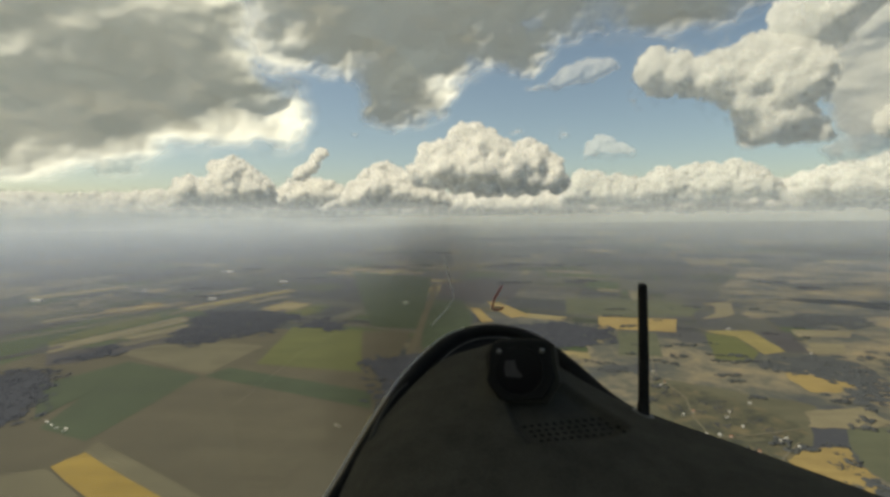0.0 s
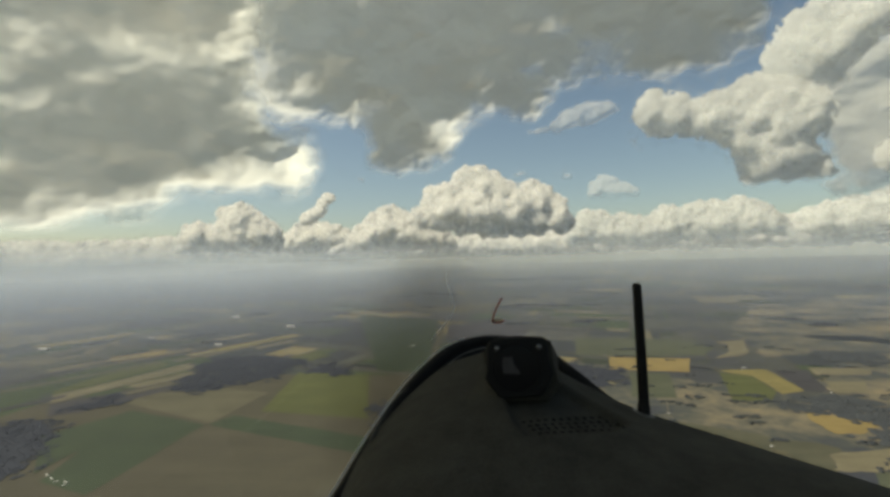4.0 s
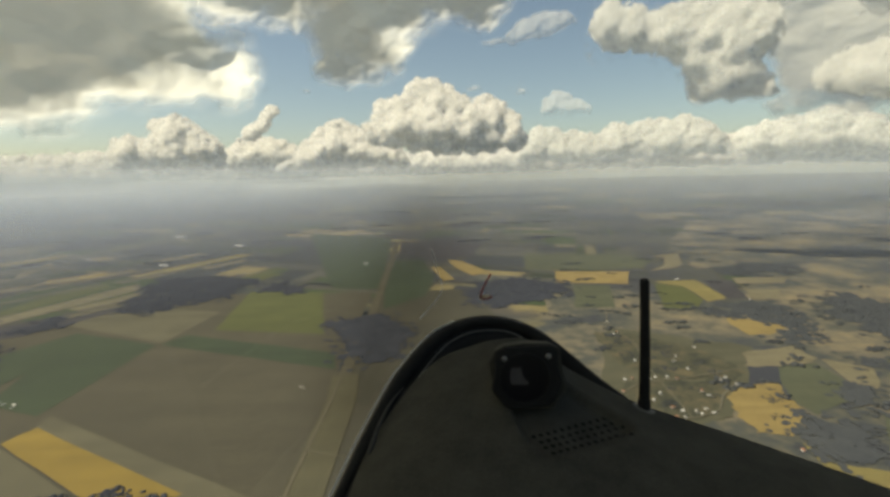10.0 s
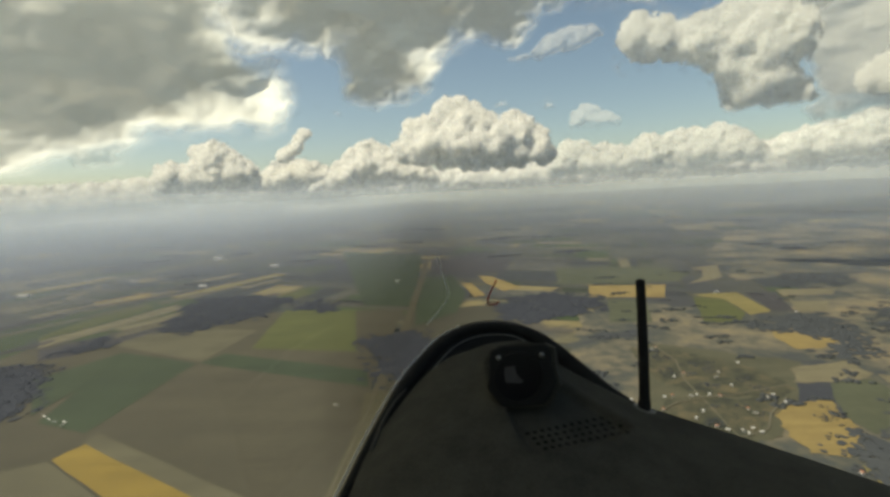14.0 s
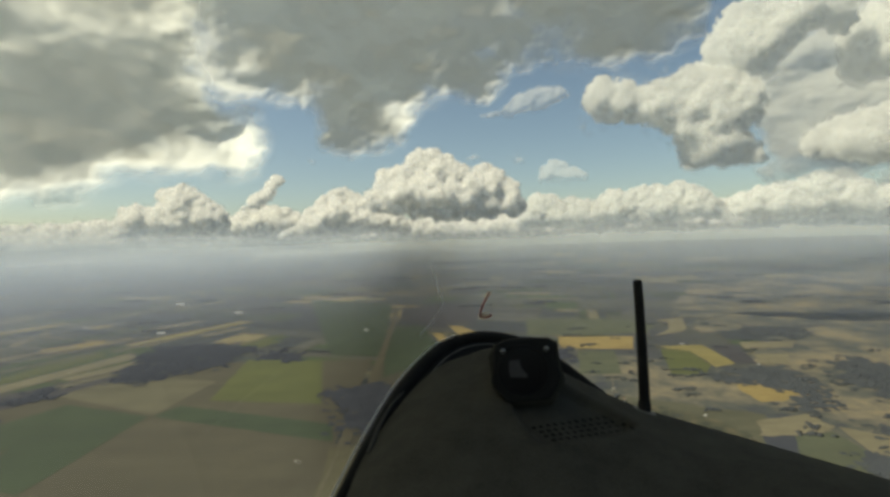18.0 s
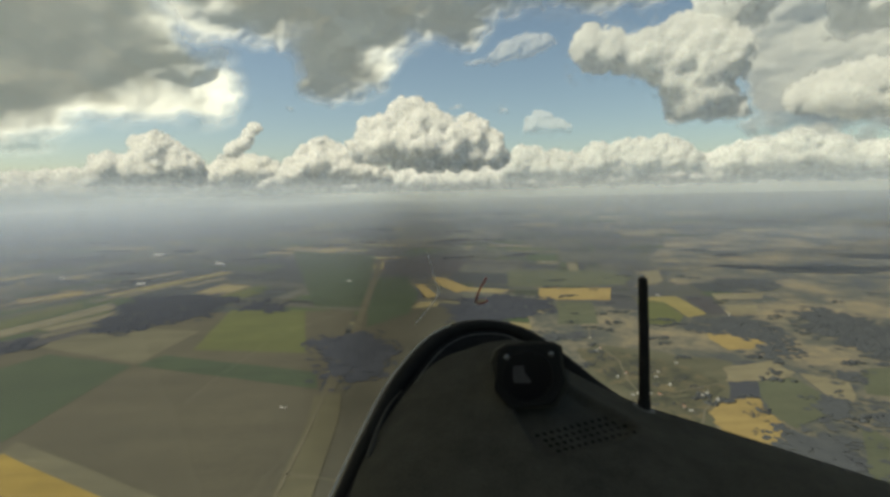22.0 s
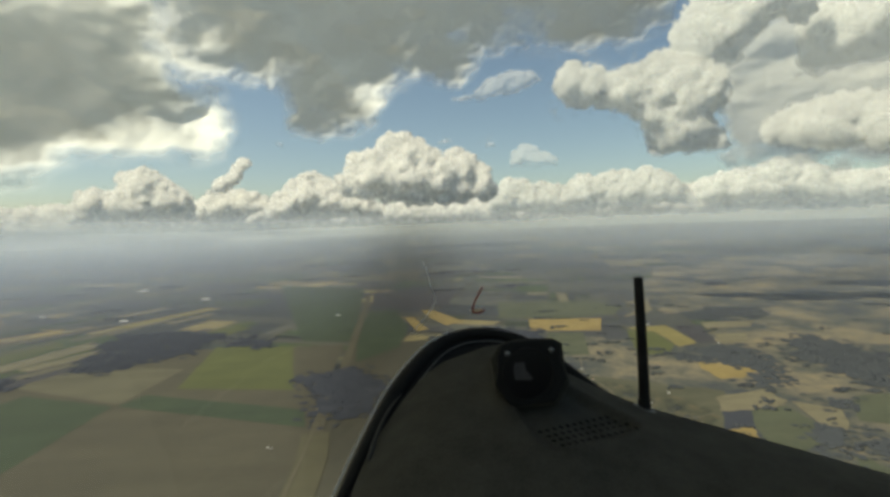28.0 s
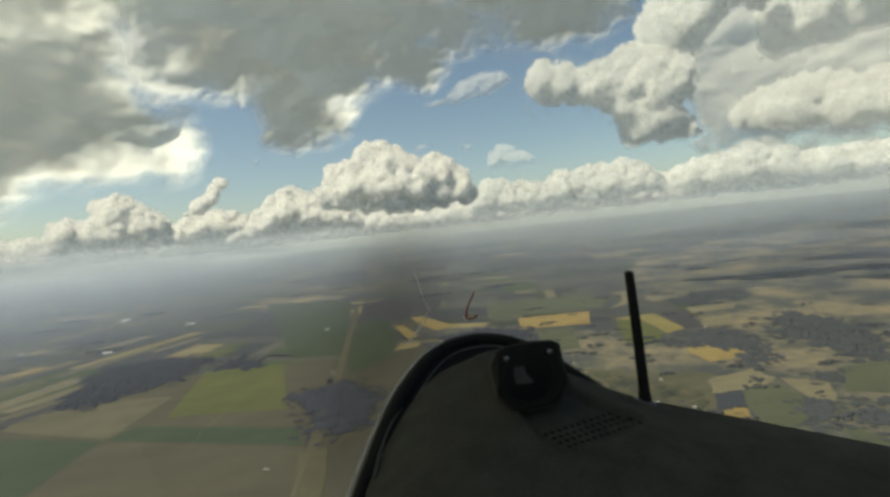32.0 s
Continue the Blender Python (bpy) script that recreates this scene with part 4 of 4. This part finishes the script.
for k in range(60):
    g, d = radians(far.uniform(-55, 55)), far.uniform(480, 1700)
    spots.append((math.sin(g) * d, math.cos(g) * d, far.uniform(12, 30) * d / 600, far.uniform(5, 10) * d / 600, far.uniform(-30, 20)))
wood(spots, 7, "far dark woods on the plain", "far_woodland", crown=(1.3, 2.6), dense=0.13)
# dark crowns put in for the shadow that lies over the yellow crop
wood([(-86, 99, 9, 4, -25), (-76, 101, 7, 4.5, -30), (-64, 98, 7, 4, -20)], 11, "shadow across a yellow field, put in as dark crowns", "field_shade", crown=(0.25, 0.7), dense=1.6)
scrub = random.Random(12)
spots = []
for k in range(70):
    g, d = radians(scrub.uniform(14, 48)), scrub.uniform(170, 420)
    spots.append((math.sin(g) * d, math.cos(g) * d, scrub.uniform(2, 9), scrub.uniform(1.5, 4), scrub.uniform(-30, 30)))
wood(spots, 8, "scattered dark bushes on dry land", "scrubland", crown=(0.5, 1.3), dense=0.3, material=M_COPSE)
wood([(100, 136, 4, 6, 20), (94, 126, 4, 3, 0), (104, 144, 3, 2, 0)], 10, "bushes on bare ochre ground", "bushes", crown=(0.2, 0.6), dense=0.35, material=M_COPSE)

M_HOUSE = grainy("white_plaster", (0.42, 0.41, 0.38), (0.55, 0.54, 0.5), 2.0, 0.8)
M_ROOF_W = grainy("pale_sheet_roof", (0.36, 0.36, 0.35), (0.5, 0.5, 0.48), 2.0, 0.5)
M_ROOF_R = grainy("rusty_roof", (0.22, 0.10, 0.06), (0.32, 0.16, 0.10), 2.0, 0.8)
M_ROOF_G = grainy("grey_roof", (0.16, 0.16, 0.15), (0.25, 0.24, 0.22), 2.0, 0.8)


def house(name, lx, ly, h, roof, label, category="house", group="village houses"):
    top = new(name)
    bm = bmesh.new()
    bmesh.ops.create_cube(bm, size=1, matrix=Matrix.LocRotScale((0, 0, h / 2), None, (lx, ly, h)))
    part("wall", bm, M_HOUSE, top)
    bm = bmesh.new()
    e, rh = 0.06, h + ly * 0.32
    a = [bm.verts.new(p) for p in ((-lx / 2 - e, -ly / 2 - e, h), (lx / 2 + e, -ly / 2 - e, h), (lx / 2 + e, ly / 2 + e, h), (-lx / 2 - e, ly / 2 + e, h), (-lx / 2 - e, 0, rh), (lx / 2 + e, 0, rh))]
    for q in ((0, 1, 5, 4), (2, 3, 4, 5), (1, 2, 5), (3, 0, 4), (3, 2, 1, 0)):
        bm.faces.new([a[i] for i in q])
    part("roof", bm, roof, top)
    return tagged(top, label, category, group)


kinds = [house("house", 1.0, 0.6, 0.4, M_ROOF_W, "small white house with pale sheet roof"), house("house", 0.9, 0.7, 0.42, M_ROOF_R, "small white house with rusty roof"),
         house("house", 1.3, 0.6, 0.35, M_ROOF_G, "small white house with grey roof"), house("house", 0.9, 0.55, 0.38, M_ROOF_W, "small white house with pale roof beside trees")]
town = random.Random(4)
sites = [(60.8, 153.7), (63.6, 154.4), (69.3, 153.9), (71.5, 154.6), (75.4, 154.3), (78.1, 153.1), (91.8, 151.0), (94.2, 152.6), (63.9, 138.5), (67.2, 133.5), (73.0, 130.7), (76.2, 131.8), (70.7, 169.9), (75.2, 172.9), (87.4, 172.7), (98.8, 181.2), (67.9, 142.8), (81.4, 143.4), (53.0, 153.9), (49.8, 152.4), (73.6, 199.4), (76.2, 202.2), (82.0, 140.6), (94.6, 146.9), (69.2, 131.3), (65.8, 127.6), (68.0, 127.4), (73.6, 128.9), (77.2, 129.4), (57.0, 145.0), (76.9, 217.5), (163.1, 247.2), (85.7, 160.6), (88.1, 109.4), (84.4, 168.2)]
for i, (x, y) in enumerate(sites):
    m = pose(x, y, 0.2, 0, 0, town.choice((0, 90)) - 12 + town.uniform(-8, 8))
    k = kinds[i % 4]
    if i < 4:
        k.matrix_world = m
    else:
        copy_thing(k, m)

shed = house("barn", 4.5, 1.2, 0.5, M_ROOF_W, "long white farm shed with pale roof", "barn", "farm sheds")
shed.matrix_world = pose(-330, 455, 0.2, 0, 0, -8)
for x, y, turn, k in ((-235, 410, -8, 1.6), (-215, 520, -10, 2.0), (-390, 400, -10, 2.2), (-151, 155.5, -30, 0.42), (-147, 153, -30, 0.36), (-143.5, 151, 40, 0.3), (-139.5, 150.5, -20, 0.4), (-138.5, 148.5, 60, 0.26), (-48.5, 157, -20, 0.26), (-47.2, 156.2, 60, 0.2), (-60, 390, -5, 0.8), (-330, 620, -8, 2.6), (150, 300, 10, 0.6)):
    copy_thing(shed, pose(x, y, 0.2, 0, 0, turn)).scale = (k, k, k)


# ---- the glider's nose, at true size, in axes of its own: x right, y ahead, z up ----
glider = new("glider_cockpit")
glider.matrix_world = aim(0, 0, 0, 0, -4.5, -2.2) @ Matrix.Rotation(radians(-90), 4, "X")
tagged(glider, "glider cockpit nose with dark felt instrument hood", "glider")
FOC = 856.0


def at(u, v, d):
    """A place d metres ahead, by its slopes to the right and down in 856ths."""
    return Vector(((u - 784) / FOC * d, d, -(v - 438) / FOC * d))


def curve_through(pts, n):
    """A smooth run of n+1 points through the given ones."""
    pts = [Vector(p) for p in pts]
    out = []
    m = len(pts) - 1
    for i in range(n + 1):
        s = i / n * m
        k = min(int(s), m - 1)
        t = s - k
        p0, p1, p2, p3 = pts[max(k - 1, 0)], pts[k], pts[k + 1], pts[min(k + 2, m)]
        out.append(0.5 * ((2 * p1) + (p2 - p0) * t + (2 * p0 - 5 * p1 + 4 * p2 - p3) * t * t + (3 * p1 - p0 - 3 * p2 + p3) * t**3))
    return out


M_FELT = grainy("dark_felt", (0.0245, 0.0232, 0.018), (0.047, 0.0448, 0.035), 22, 0.95, bump=0.0012, bump_scale=420, fine=260, shine=0.15)
M_RUBBER = grainy("black_rubber", (0.007, 0.007, 0.007), (0.014, 0.014, 0.013), 30, 0.85, bump=0.0004, bump_scale=300, shine=0.12)
M_PLASTIC = grainy("black_plastic", (0.006, 0.006, 0.006), (0.011, 0.011, 0.0105), 40, 0.75, bump=0.0002, bump_scale=500, shine=0.15)
M_HOLE = grainy("vent_darkness", (0.008, 0.008, 0.007), (0.012, 0.012, 0.010), 60, 1.0, shine=0.0)
M_SCREW = grainy("screw_steel", (0.12, 0.12, 0.115), (0.2, 0.2, 0.19), 90, 0.5, metallic=1.0)
M_GELCOAT = grainy("white_gelcoat", (0.30, 0.30, 0.28), (0.42, 0.42, 0.39), 30, 0.45)
M_PIPING = grainy("grey_piping", (0.05, 0.05, 0.046), (0.09, 0.09, 0.083), 40, 0.6)
M_RED = grainy("red_wool", (0.16, 0.014, 0.010), (0.25, 0.026, 0.016), 300, 0.95, bump=0.0006, bump_scale=1500)
M_TAPE = grainy("pale_tape", (0.42, 0.30, 0.18), (0.6, 0.48, 0.32), 120, 0.7)

# hood
ridge = curve_through([at(585, 960, .60), at(612, 876, .63), at(650, 790, .68), at(718, 694, .76), at(775, 640, .80), at(830, 618, .81), at(872, 606, .81), at(930, 606, .81), at(982, 644, .79),
                       at(1050, 680, .765), at(1135, 717, .745), at(1300, 768, .70), at(1568, 852, .62), at(1760, 914, .56)], 160)
front = curve_through([at(660, 1080, .42), at(800, 1060, .42), at(1000, 1050, .43), at(1300, 1050, .43), at(1900, 1060, .42)], 160)
ROWS = 70
grid = []
SUNK = [(884, 690), (985, 668), (1108, 738), (1122, 750), (1085, 775), (1000, 790), (952, 800), (925, 770)]
for i in range(161):
    a, b = ridge[i], front[i]
    col = [a + Vector((0, 0.05, -0.16)), a + Vector((0, 0.035, -0.05)), a + Vector((0, 0.016, -0.012)), a + Vector((0, 0.006, -0.002))]
    for k in range(ROWS + 1):
        t = k / ROWS
        q = a.lerp(b, t) + Vector((0, 0, 0.014 * math.sin(math.pi * t)))
        u, v = 784 + q.x / q.y * FOC, 438 - q.z / q.y * FOC
        deep = float(np.clip(inside(SUNK, np.array([u]), np.array([v]))[0] / 9, 0, 1))
        col.append(q + Vector((0, 0.010, -0.013)) * deep * deep * (3 - 2 * deep) * float(np.clip((800 - v) / 60, 0, 1)))
    grid.append(col)
bm = bmesh.new()
vv = [[bm.verts.new(p) for p in col] for col in grid]
for i in range(160):
    for k in range(len(vv[0]) - 1):
        bm.faces.new((vv[i][k], vv[i + 1][k], vv[i + 1][k + 1], vv[i][k + 1]))
bmesh.ops.recalc_face_normals(bm, faces=bm.faces)
from mathutils.bvhtree import BVHTree
hood_tree = BVHTree.FromBMesh(bm)
hood = part("instrument_hood", bm, M_FELT, glider, "dark olive felt glare hood", smooth=True)


def on_hood(u, v):
    way = at(u, v, 1).normalized()
    p, n, _, _ = hood_tree.ray_cast(Vector((0, 0, 0)), way)
    if n.dot(way) > 0:
        n = -n
    return p, n


def sweep(outer, inner, depth, n=56):
    """A rounded band between two rims."""
    o, i_ = curve_through(outer, n), curve_through(inner, n)
    bm = bmesh.new()
    rings = []
    for a, b in zip(o, i_):
        near = Vector((0, -depth * 0.6, depth * 0.25))
        ring = [a, a.lerp(b, 0.18) + near * 0.7, a.lerp(b, 0.5) + near, a.lerp(b, 0.82) + near * 0.7, b, b + Vector((0, depth, 0)), a + Vector((0, depth, 0))]
        rings.append([bm.verts.new(p) for p in ring])
    for r0, r1 in zip(rings, rings[1:]):
        for k in range(7):
            bm.faces.new((r0[k], r0[(k + 1) % 7], r1[(k + 1) % 7], r1[k]))
    bm.faces.new(rings[0]), bm.faces.new(rings[-1])
    bmesh.ops.recalc_face_normals(bm, faces=bm.faces)
    return bm


def tube(points, radius, n=40, sides=10, taper=None):
    pts = curve_through(points, n)
    bm = bmesh.new()
    rings = []
    for i, p in enumerate(pts):
        d = (pts[min(i + 1, n)] - pts[max(i - 1, 0)]).normalized()
        s = d.cross(Vector((0.13, 0.97, 0.2))).normalized()
        t = d.cross(s)
        r = radius if taper is None else radius + (taper - radius) * i / n
        rings.append([bm.verts.new(p + (s * math.cos(k * 2 * math.pi / sides) + t * math.sin(k * 2 * math.pi / sides)) * r) for k in range(sides)])
    for r0, r1 in zip(rings, rings[1:]):
        for k in range(sides):
            bm.faces.new((r0[k], r0[(k + 1) % sides], r1[(k + 1) % sides], r1[k]))
    bm.faces.new(rings[0]), bm.faces.new(rings[-1])
    bmesh.ops.recalc_face_normals(bm, faces=bm.faces)
    return bm


OUT = [(560, 930, .66), (590, 876, .69), (640, 776, .75), (700, 674, .83), (760, 608, .88), (805, 583, .905), (850, 574, .915), (900, 578, .915), (950, 596, .90), (1000, 630, .87), (1066, 682, .83), (1110, 712, .81)]
INN = [(590, 930, .66), (616, 876, .69), (668, 778, .75), (724, 692, .83), (776, 628, .88), (812, 603, .905), (850, 594, .915), (898, 597, .915), (940, 622, .90), (978, 662, .87), (1040, 706, .83), (1092, 730, .81)]
part("canopy_frame", sweep([at(*p) for p in OUT], [at(*p) for p in INN], 0.02), M_RUBBER, glider, "black rubber covered canopy arch", smooth=True)
part("frame_lining", sweep([at(u - 6, v - 8, d + .002) for u, v, d in INN], [at(u + 14 * (1 - abs(u - 850) / 400), v + 30 - 14 * abs(u - 850) / 260, d - .02) for u, v, d in INN], 0.012),
     M_PLASTIC, glider, "black lining inside the arch", smooth=True)
part("piping", tube([at(u + 2, v + 2, d - .014) for u, v, d in INN], 0.0013, 60, 8), M_PIPING, glider, "thin grey piping", smooth=True)
part("sill_edge", tube([at(u - 5 + 2 * k / 5, v - 3, d + .012) for k, (u, v, d) in enumerate(OUT[:6])], 0.0019, 40, 8, taper=0.0009), M_GELCOAT, glider, "pale gelcoat sill edge", smooth=True)

part("flange", tube([at(712, 688, .745), at(690, 712, .725), at(668, 752, .695), at(650, 800, .665)], 0.0012, 40, 8, taper=0.0036), grainy("felt_flange", (0.03, 0.029, 0.024), (0.05, 0.048, 0.04), 60, 0.8, shine=0.2), glider, "pale flange strip at the hood's edge", smooth=True)

# instrument in its pod on the hood
FACE = [(868, 628), (873, 612), (888, 606), (950, 603), (968, 603), (977, 612), (979, 640), (988, 668), (974, 700), (966, 709), (900, 716), (888, 712), (864, 680), (868, 660)]


def slab(points, d, thick, inset, bevel=0.0015, taper=0.97):
    bm = bmesh.new()
    cx, cz = sum(p[0] for p in points) / len(points), sum(p[1] for p in points) / len(points)
    a = [bm.verts.new(at(cx + (u - cx) * inset, cz + (v - cz) * inset, d)) for u, v in points]
    b = [bm.verts.new(at(u, v, d + bevel)) for u, v in points]
    c = [bm.verts.new(at(cx + (u - cx) * taper, cz + (v - cz) * taper + (3 if taper < 0.97 else 0), d + thick)) for u, v in points]
    n = len(points)
    bm.faces.new(a), bm.faces.new(c)
    for k in range(n):
        bm.faces.new((a[k], a[(k + 1) % n], b[(k + 1) % n], b[k])), bm.faces.new((b[k], b[(k + 1) % n], c[(k + 1) % n], c[k]))
    bmesh.ops.recalc_face_normals(bm, faces=bm.faces)
    return bm


D_FACE = 0.645
instrument = part("compass", slab(FACE, D_FACE, 0.02, 0.955), M_PLASTIC, glider, "square black panel instrument with round dial")
POD = [(858, 634), (868, 613), (884, 604), (920, 599), (966, 600), (982, 608), (986, 640), (995, 676), (975, 714), (898, 719), (866, 688)]
part("pod", slab(POD, D_FACE + 0.012, 0.15, 0.97, taper=0.9), M_FELT, glider, "felt covered pod round the instrument", smooth=False)


def ring_mesh(u, v, d, r0, r1, depth, seg=40):
    bm = bmesh.new()
    c = at(u, v, d)
    prof = [(r0, 0.002), (r0, -depth), ((r0 + r1) / 2, -depth - 0.0012), (r1, -depth), (r1, 0.002)]
    rings = [[bm.verts.new(c + Vector((math.cos(2 * math.pi * k / seg) * r, y, math.sin(2 * math.pi * k / seg) * r))) for k in range(seg)] for r, y in prof]
    for a, b in zip(rings, rings[1:]):
        for k in range(seg):
            bm.faces.new((a[k], a[(k + 1) % seg], b[(k + 1) % seg], b[k]))
    bmesh.ops.recalc_face_normals(bm, faces=bm.faces)
    return bm


def disc(c, n, r, seg=20, dome=0.0):
    bm = bmesh.new()
    q = n.to_track_quat("Z", "Y")
    rim = [bm.verts.new(c + q @ Vector((math.cos(2 * math.pi * k / seg) * r, math.sin(2 * math.pi * k / seg) * r, 0))) for k in range(seg)]
    mid = [bm.verts.new(c + q @ Vector((math.cos(2 * math.pi * k / seg) * r * 0.7, math.sin(2 * math.pi * k / seg) * r * 0.7, dome * 0.7))) for k in range(seg)]
    top = bm.verts.new(c + n * dome)
    for k in range(seg):
        bm.faces.new((rim[k], rim[(k + 1) % seg], mid[(k + 1) % seg], mid[k])), bm.faces.new((mid[k], mid[(k + 1) % seg], top))
    return bm


BACK = Vector((0, -1, 0))
part("dial_ring", ring_mesh(921, 660, D_FACE, 0.0315, 0.0345, 0.0012), M_PLASTIC, instrument, smooth=True)
m, n, l, p = mat("dial_glass")
p.inputs["Base Color"].default_value, p.inputs["Roughness"].default_value = (0.005, 0.005, 0.006, 1), 0.3
p.inputs["Specular IOR Level"].default_value = 0.12
part("dial_glass", disc(at(921, 660, D_FACE - 0.0008), BACK, 0.0313, 40, 0.001), m, instrument, "dark glossy dial glass", smooth=True)
part("dial_patch", slab([(897, 642), (914, 640), (917, 654), (929, 668), (926, 672), (898, 671), (895, 655)], D_FACE - 0.0026, 0.001, 0.96, 0.0003), grainy("grey_dial_patch", (0.028, 0.026, 0.027), (0.05, 0.047, 0.046), 120, 0.7, shine=0.2), instrument, "grey patch on the dial")
for u, v in ((885, 626), (962, 621)):
    part("screw", disc(at(u, v, D_FACE - 0.0006), BACK, 0.0038, 14, 0.0016), M_SCREW, instrument, "small steel screw", smooth=True)

# vent holes: shallow discs, the dark inside put in by colour
for j in range(4):
    for k in range(13 + (j < 3)):
        u, v = 938 + 10.5 * j + 12.6 * k + 3 * (j % 2), 762 + 8.4 * j - 2.5 * k
        if k > 10 + j * 0.5:
            continue
        c, nn = on_hood(u, v)
        part("vent_hole", disc(c + nn * 0.0006, nn, 0.0031, 12, -0.0004), M_HOLE, glider)

# antenna
stub = new("antenna", None)
stub.parent = glider
base_p, base_n = on_hood(1135, 722)
D_ANT = base_p.y
part("rod", tube([at(1136, 716, D_ANT), at(1134, 640, D_ANT), at(1131, 560, D_ANT), at(1128, 494, D_ANT)], 0.0082, 40, 14, taper=0.0068), M_RUBBER, stub, "black rubber rod", smooth=True)
part("tip", disc(at(1128, 494.5, D_ANT), Vector((0, 0, 1)), 0.0068, 14, 0.0035), M_RUBBER, stub, smooth=True)
part("foot", disc(base_p + base_n * 0.0008, base_n, 0.0165, 24, 0.002), M_PIPING, stub, "small grey foot plate", smooth=True)
part("base", tube([at(1135, 722, D_ANT - .001), at(1135.5, 712, D_ANT - .001), at(1135, 704, D_ANT - .001)], 0.0098, 10, 16, taper=0.0088), M_PLASTIC, stub, "black hinge base", smooth=True)

# wool tuft on the canopy
tuft = new("yaw_string", None)
tuft.parent = glider
part("wool", tube([at(869, 540, 1.0), at(860, 544, 1.0), at(850, 543, 1.0), at(851, 530, .995), at(857, 516, .99), at(866, 500, .985)], 0.0022, 24, 8, taper=0.0015), M_RED, tuft, "red wool thread", smooth=True)
part("tape", slab([(846, 539), (862, 537), (870, 541), (858, 546), (848, 546)], 0.999, 0.002, 0.95, 0.0005), M_TAPE, tuft, "pale tape patch")

# canopy
m, n, l, p = mat("canopy_perspex")
n.remove(p)
tr, gl, mx = n.new("ShaderNodeBsdfTransparent"), n.new("ShaderNodeBsdfGlossy"), n.new("ShaderNodeMixShader")
tr.inputs["Color"].default_value = (0.97, 0.98, 0.95, 1)
gl.inputs["Roughness"].default_value = 0.03
mx.inputs[0].default_value = 0.02
l.new(tr.outputs[0], mx.inputs[1]), l.new(gl.outputs[0], mx.inputs[2]), l.new(mx.outputs[0], n["Material Output"].inputs["Surface"])
bm = bmesh.new()
bmesh.ops.create_uvsphere(bm, u_segments=64, v_segments=40, radius=1, matrix=Matrix.LocRotScale((0.10, 0.05, -0.30), None, (0.86, 0.98, 0.85)))
bmesh.ops.delete(bm, geom=[v for v in bm.verts if v.co.z < -0.56], context="VERTS")
canopy = part("canopy", bm, m, glider, "clear perspex canopy", smooth=True)
canopy.visible_shadow = False


# pale edge reflection in the perspex, put in as a thin light tube
part("reflection_line", tube([at(742, 578, .935), at(768, 548, .94), at(781, 524, .94), at(774, 498, .945), at(768, 474, .95), at(762, 456, .955)], 0.0007, 60, 6, taper=0.0003), grainy("pale_reflection", (0.42, 0.43, 0.41), (0.55, 0.56, 0.54), 60, 0.6), canopy, "fine pale reflection line, put in as a thin tube", smooth=True)

# dark cockpit reflection inside the perspex, put in as a tinted film
m, n, l, p = mat("dark_reflection_film")
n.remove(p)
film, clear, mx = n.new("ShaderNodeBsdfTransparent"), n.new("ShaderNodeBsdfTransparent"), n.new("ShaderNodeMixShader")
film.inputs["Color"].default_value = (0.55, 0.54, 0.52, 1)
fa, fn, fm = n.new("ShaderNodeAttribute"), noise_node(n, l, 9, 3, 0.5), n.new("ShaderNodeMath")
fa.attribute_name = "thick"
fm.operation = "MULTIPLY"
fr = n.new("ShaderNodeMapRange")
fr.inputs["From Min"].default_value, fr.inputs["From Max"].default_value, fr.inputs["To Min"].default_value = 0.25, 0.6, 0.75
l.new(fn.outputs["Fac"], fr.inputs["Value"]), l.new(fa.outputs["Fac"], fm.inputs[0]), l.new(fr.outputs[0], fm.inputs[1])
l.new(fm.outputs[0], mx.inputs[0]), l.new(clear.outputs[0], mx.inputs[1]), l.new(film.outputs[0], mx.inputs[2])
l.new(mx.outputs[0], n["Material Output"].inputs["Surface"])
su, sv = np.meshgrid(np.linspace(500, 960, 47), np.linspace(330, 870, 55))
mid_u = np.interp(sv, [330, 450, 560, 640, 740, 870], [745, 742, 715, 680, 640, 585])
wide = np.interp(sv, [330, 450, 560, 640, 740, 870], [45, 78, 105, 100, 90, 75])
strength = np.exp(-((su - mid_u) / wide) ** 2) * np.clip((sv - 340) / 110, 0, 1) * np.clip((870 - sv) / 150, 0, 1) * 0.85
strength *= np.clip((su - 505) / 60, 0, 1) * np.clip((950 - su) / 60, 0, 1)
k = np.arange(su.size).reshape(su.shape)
me = fast_mesh("dark_reflection", [at(u, v, 0.962 - 0.00008 * (v - 330)) for u, v in zip(su.ravel(), sv.ravel())], np.stack([k[:-1, :-1], k[:-1, 1:], k[1:, 1:], k[1:, :-1]], -1).reshape(-1, 4), m, thick=strength.ravel())
part("dark_reflection", me, m, canopy, "dark reflection in the perspex, put in as a tinted film")

# the white fuselage that closes the cockpit below and behind
bm = bmesh.new()
bmesh.ops.create_uvsphere(bm, u_segments=48, v_segments=30, radius=1, matrix=Matrix.LocRotScale((0.10, 0.05, -0.30), None, (0.87, 0.99, 0.86)))
bmesh.ops.delete(bm, geom=[v for v in bm.verts if v.co.z > -0.56], context="VERTS")
bmesh.ops.solidify(bm, geom=bm.faces[:], thickness=0.012)
part("fuselage_shell", bm, M_GELCOAT, glider, "white gelcoat fuselage shell", smooth=True)
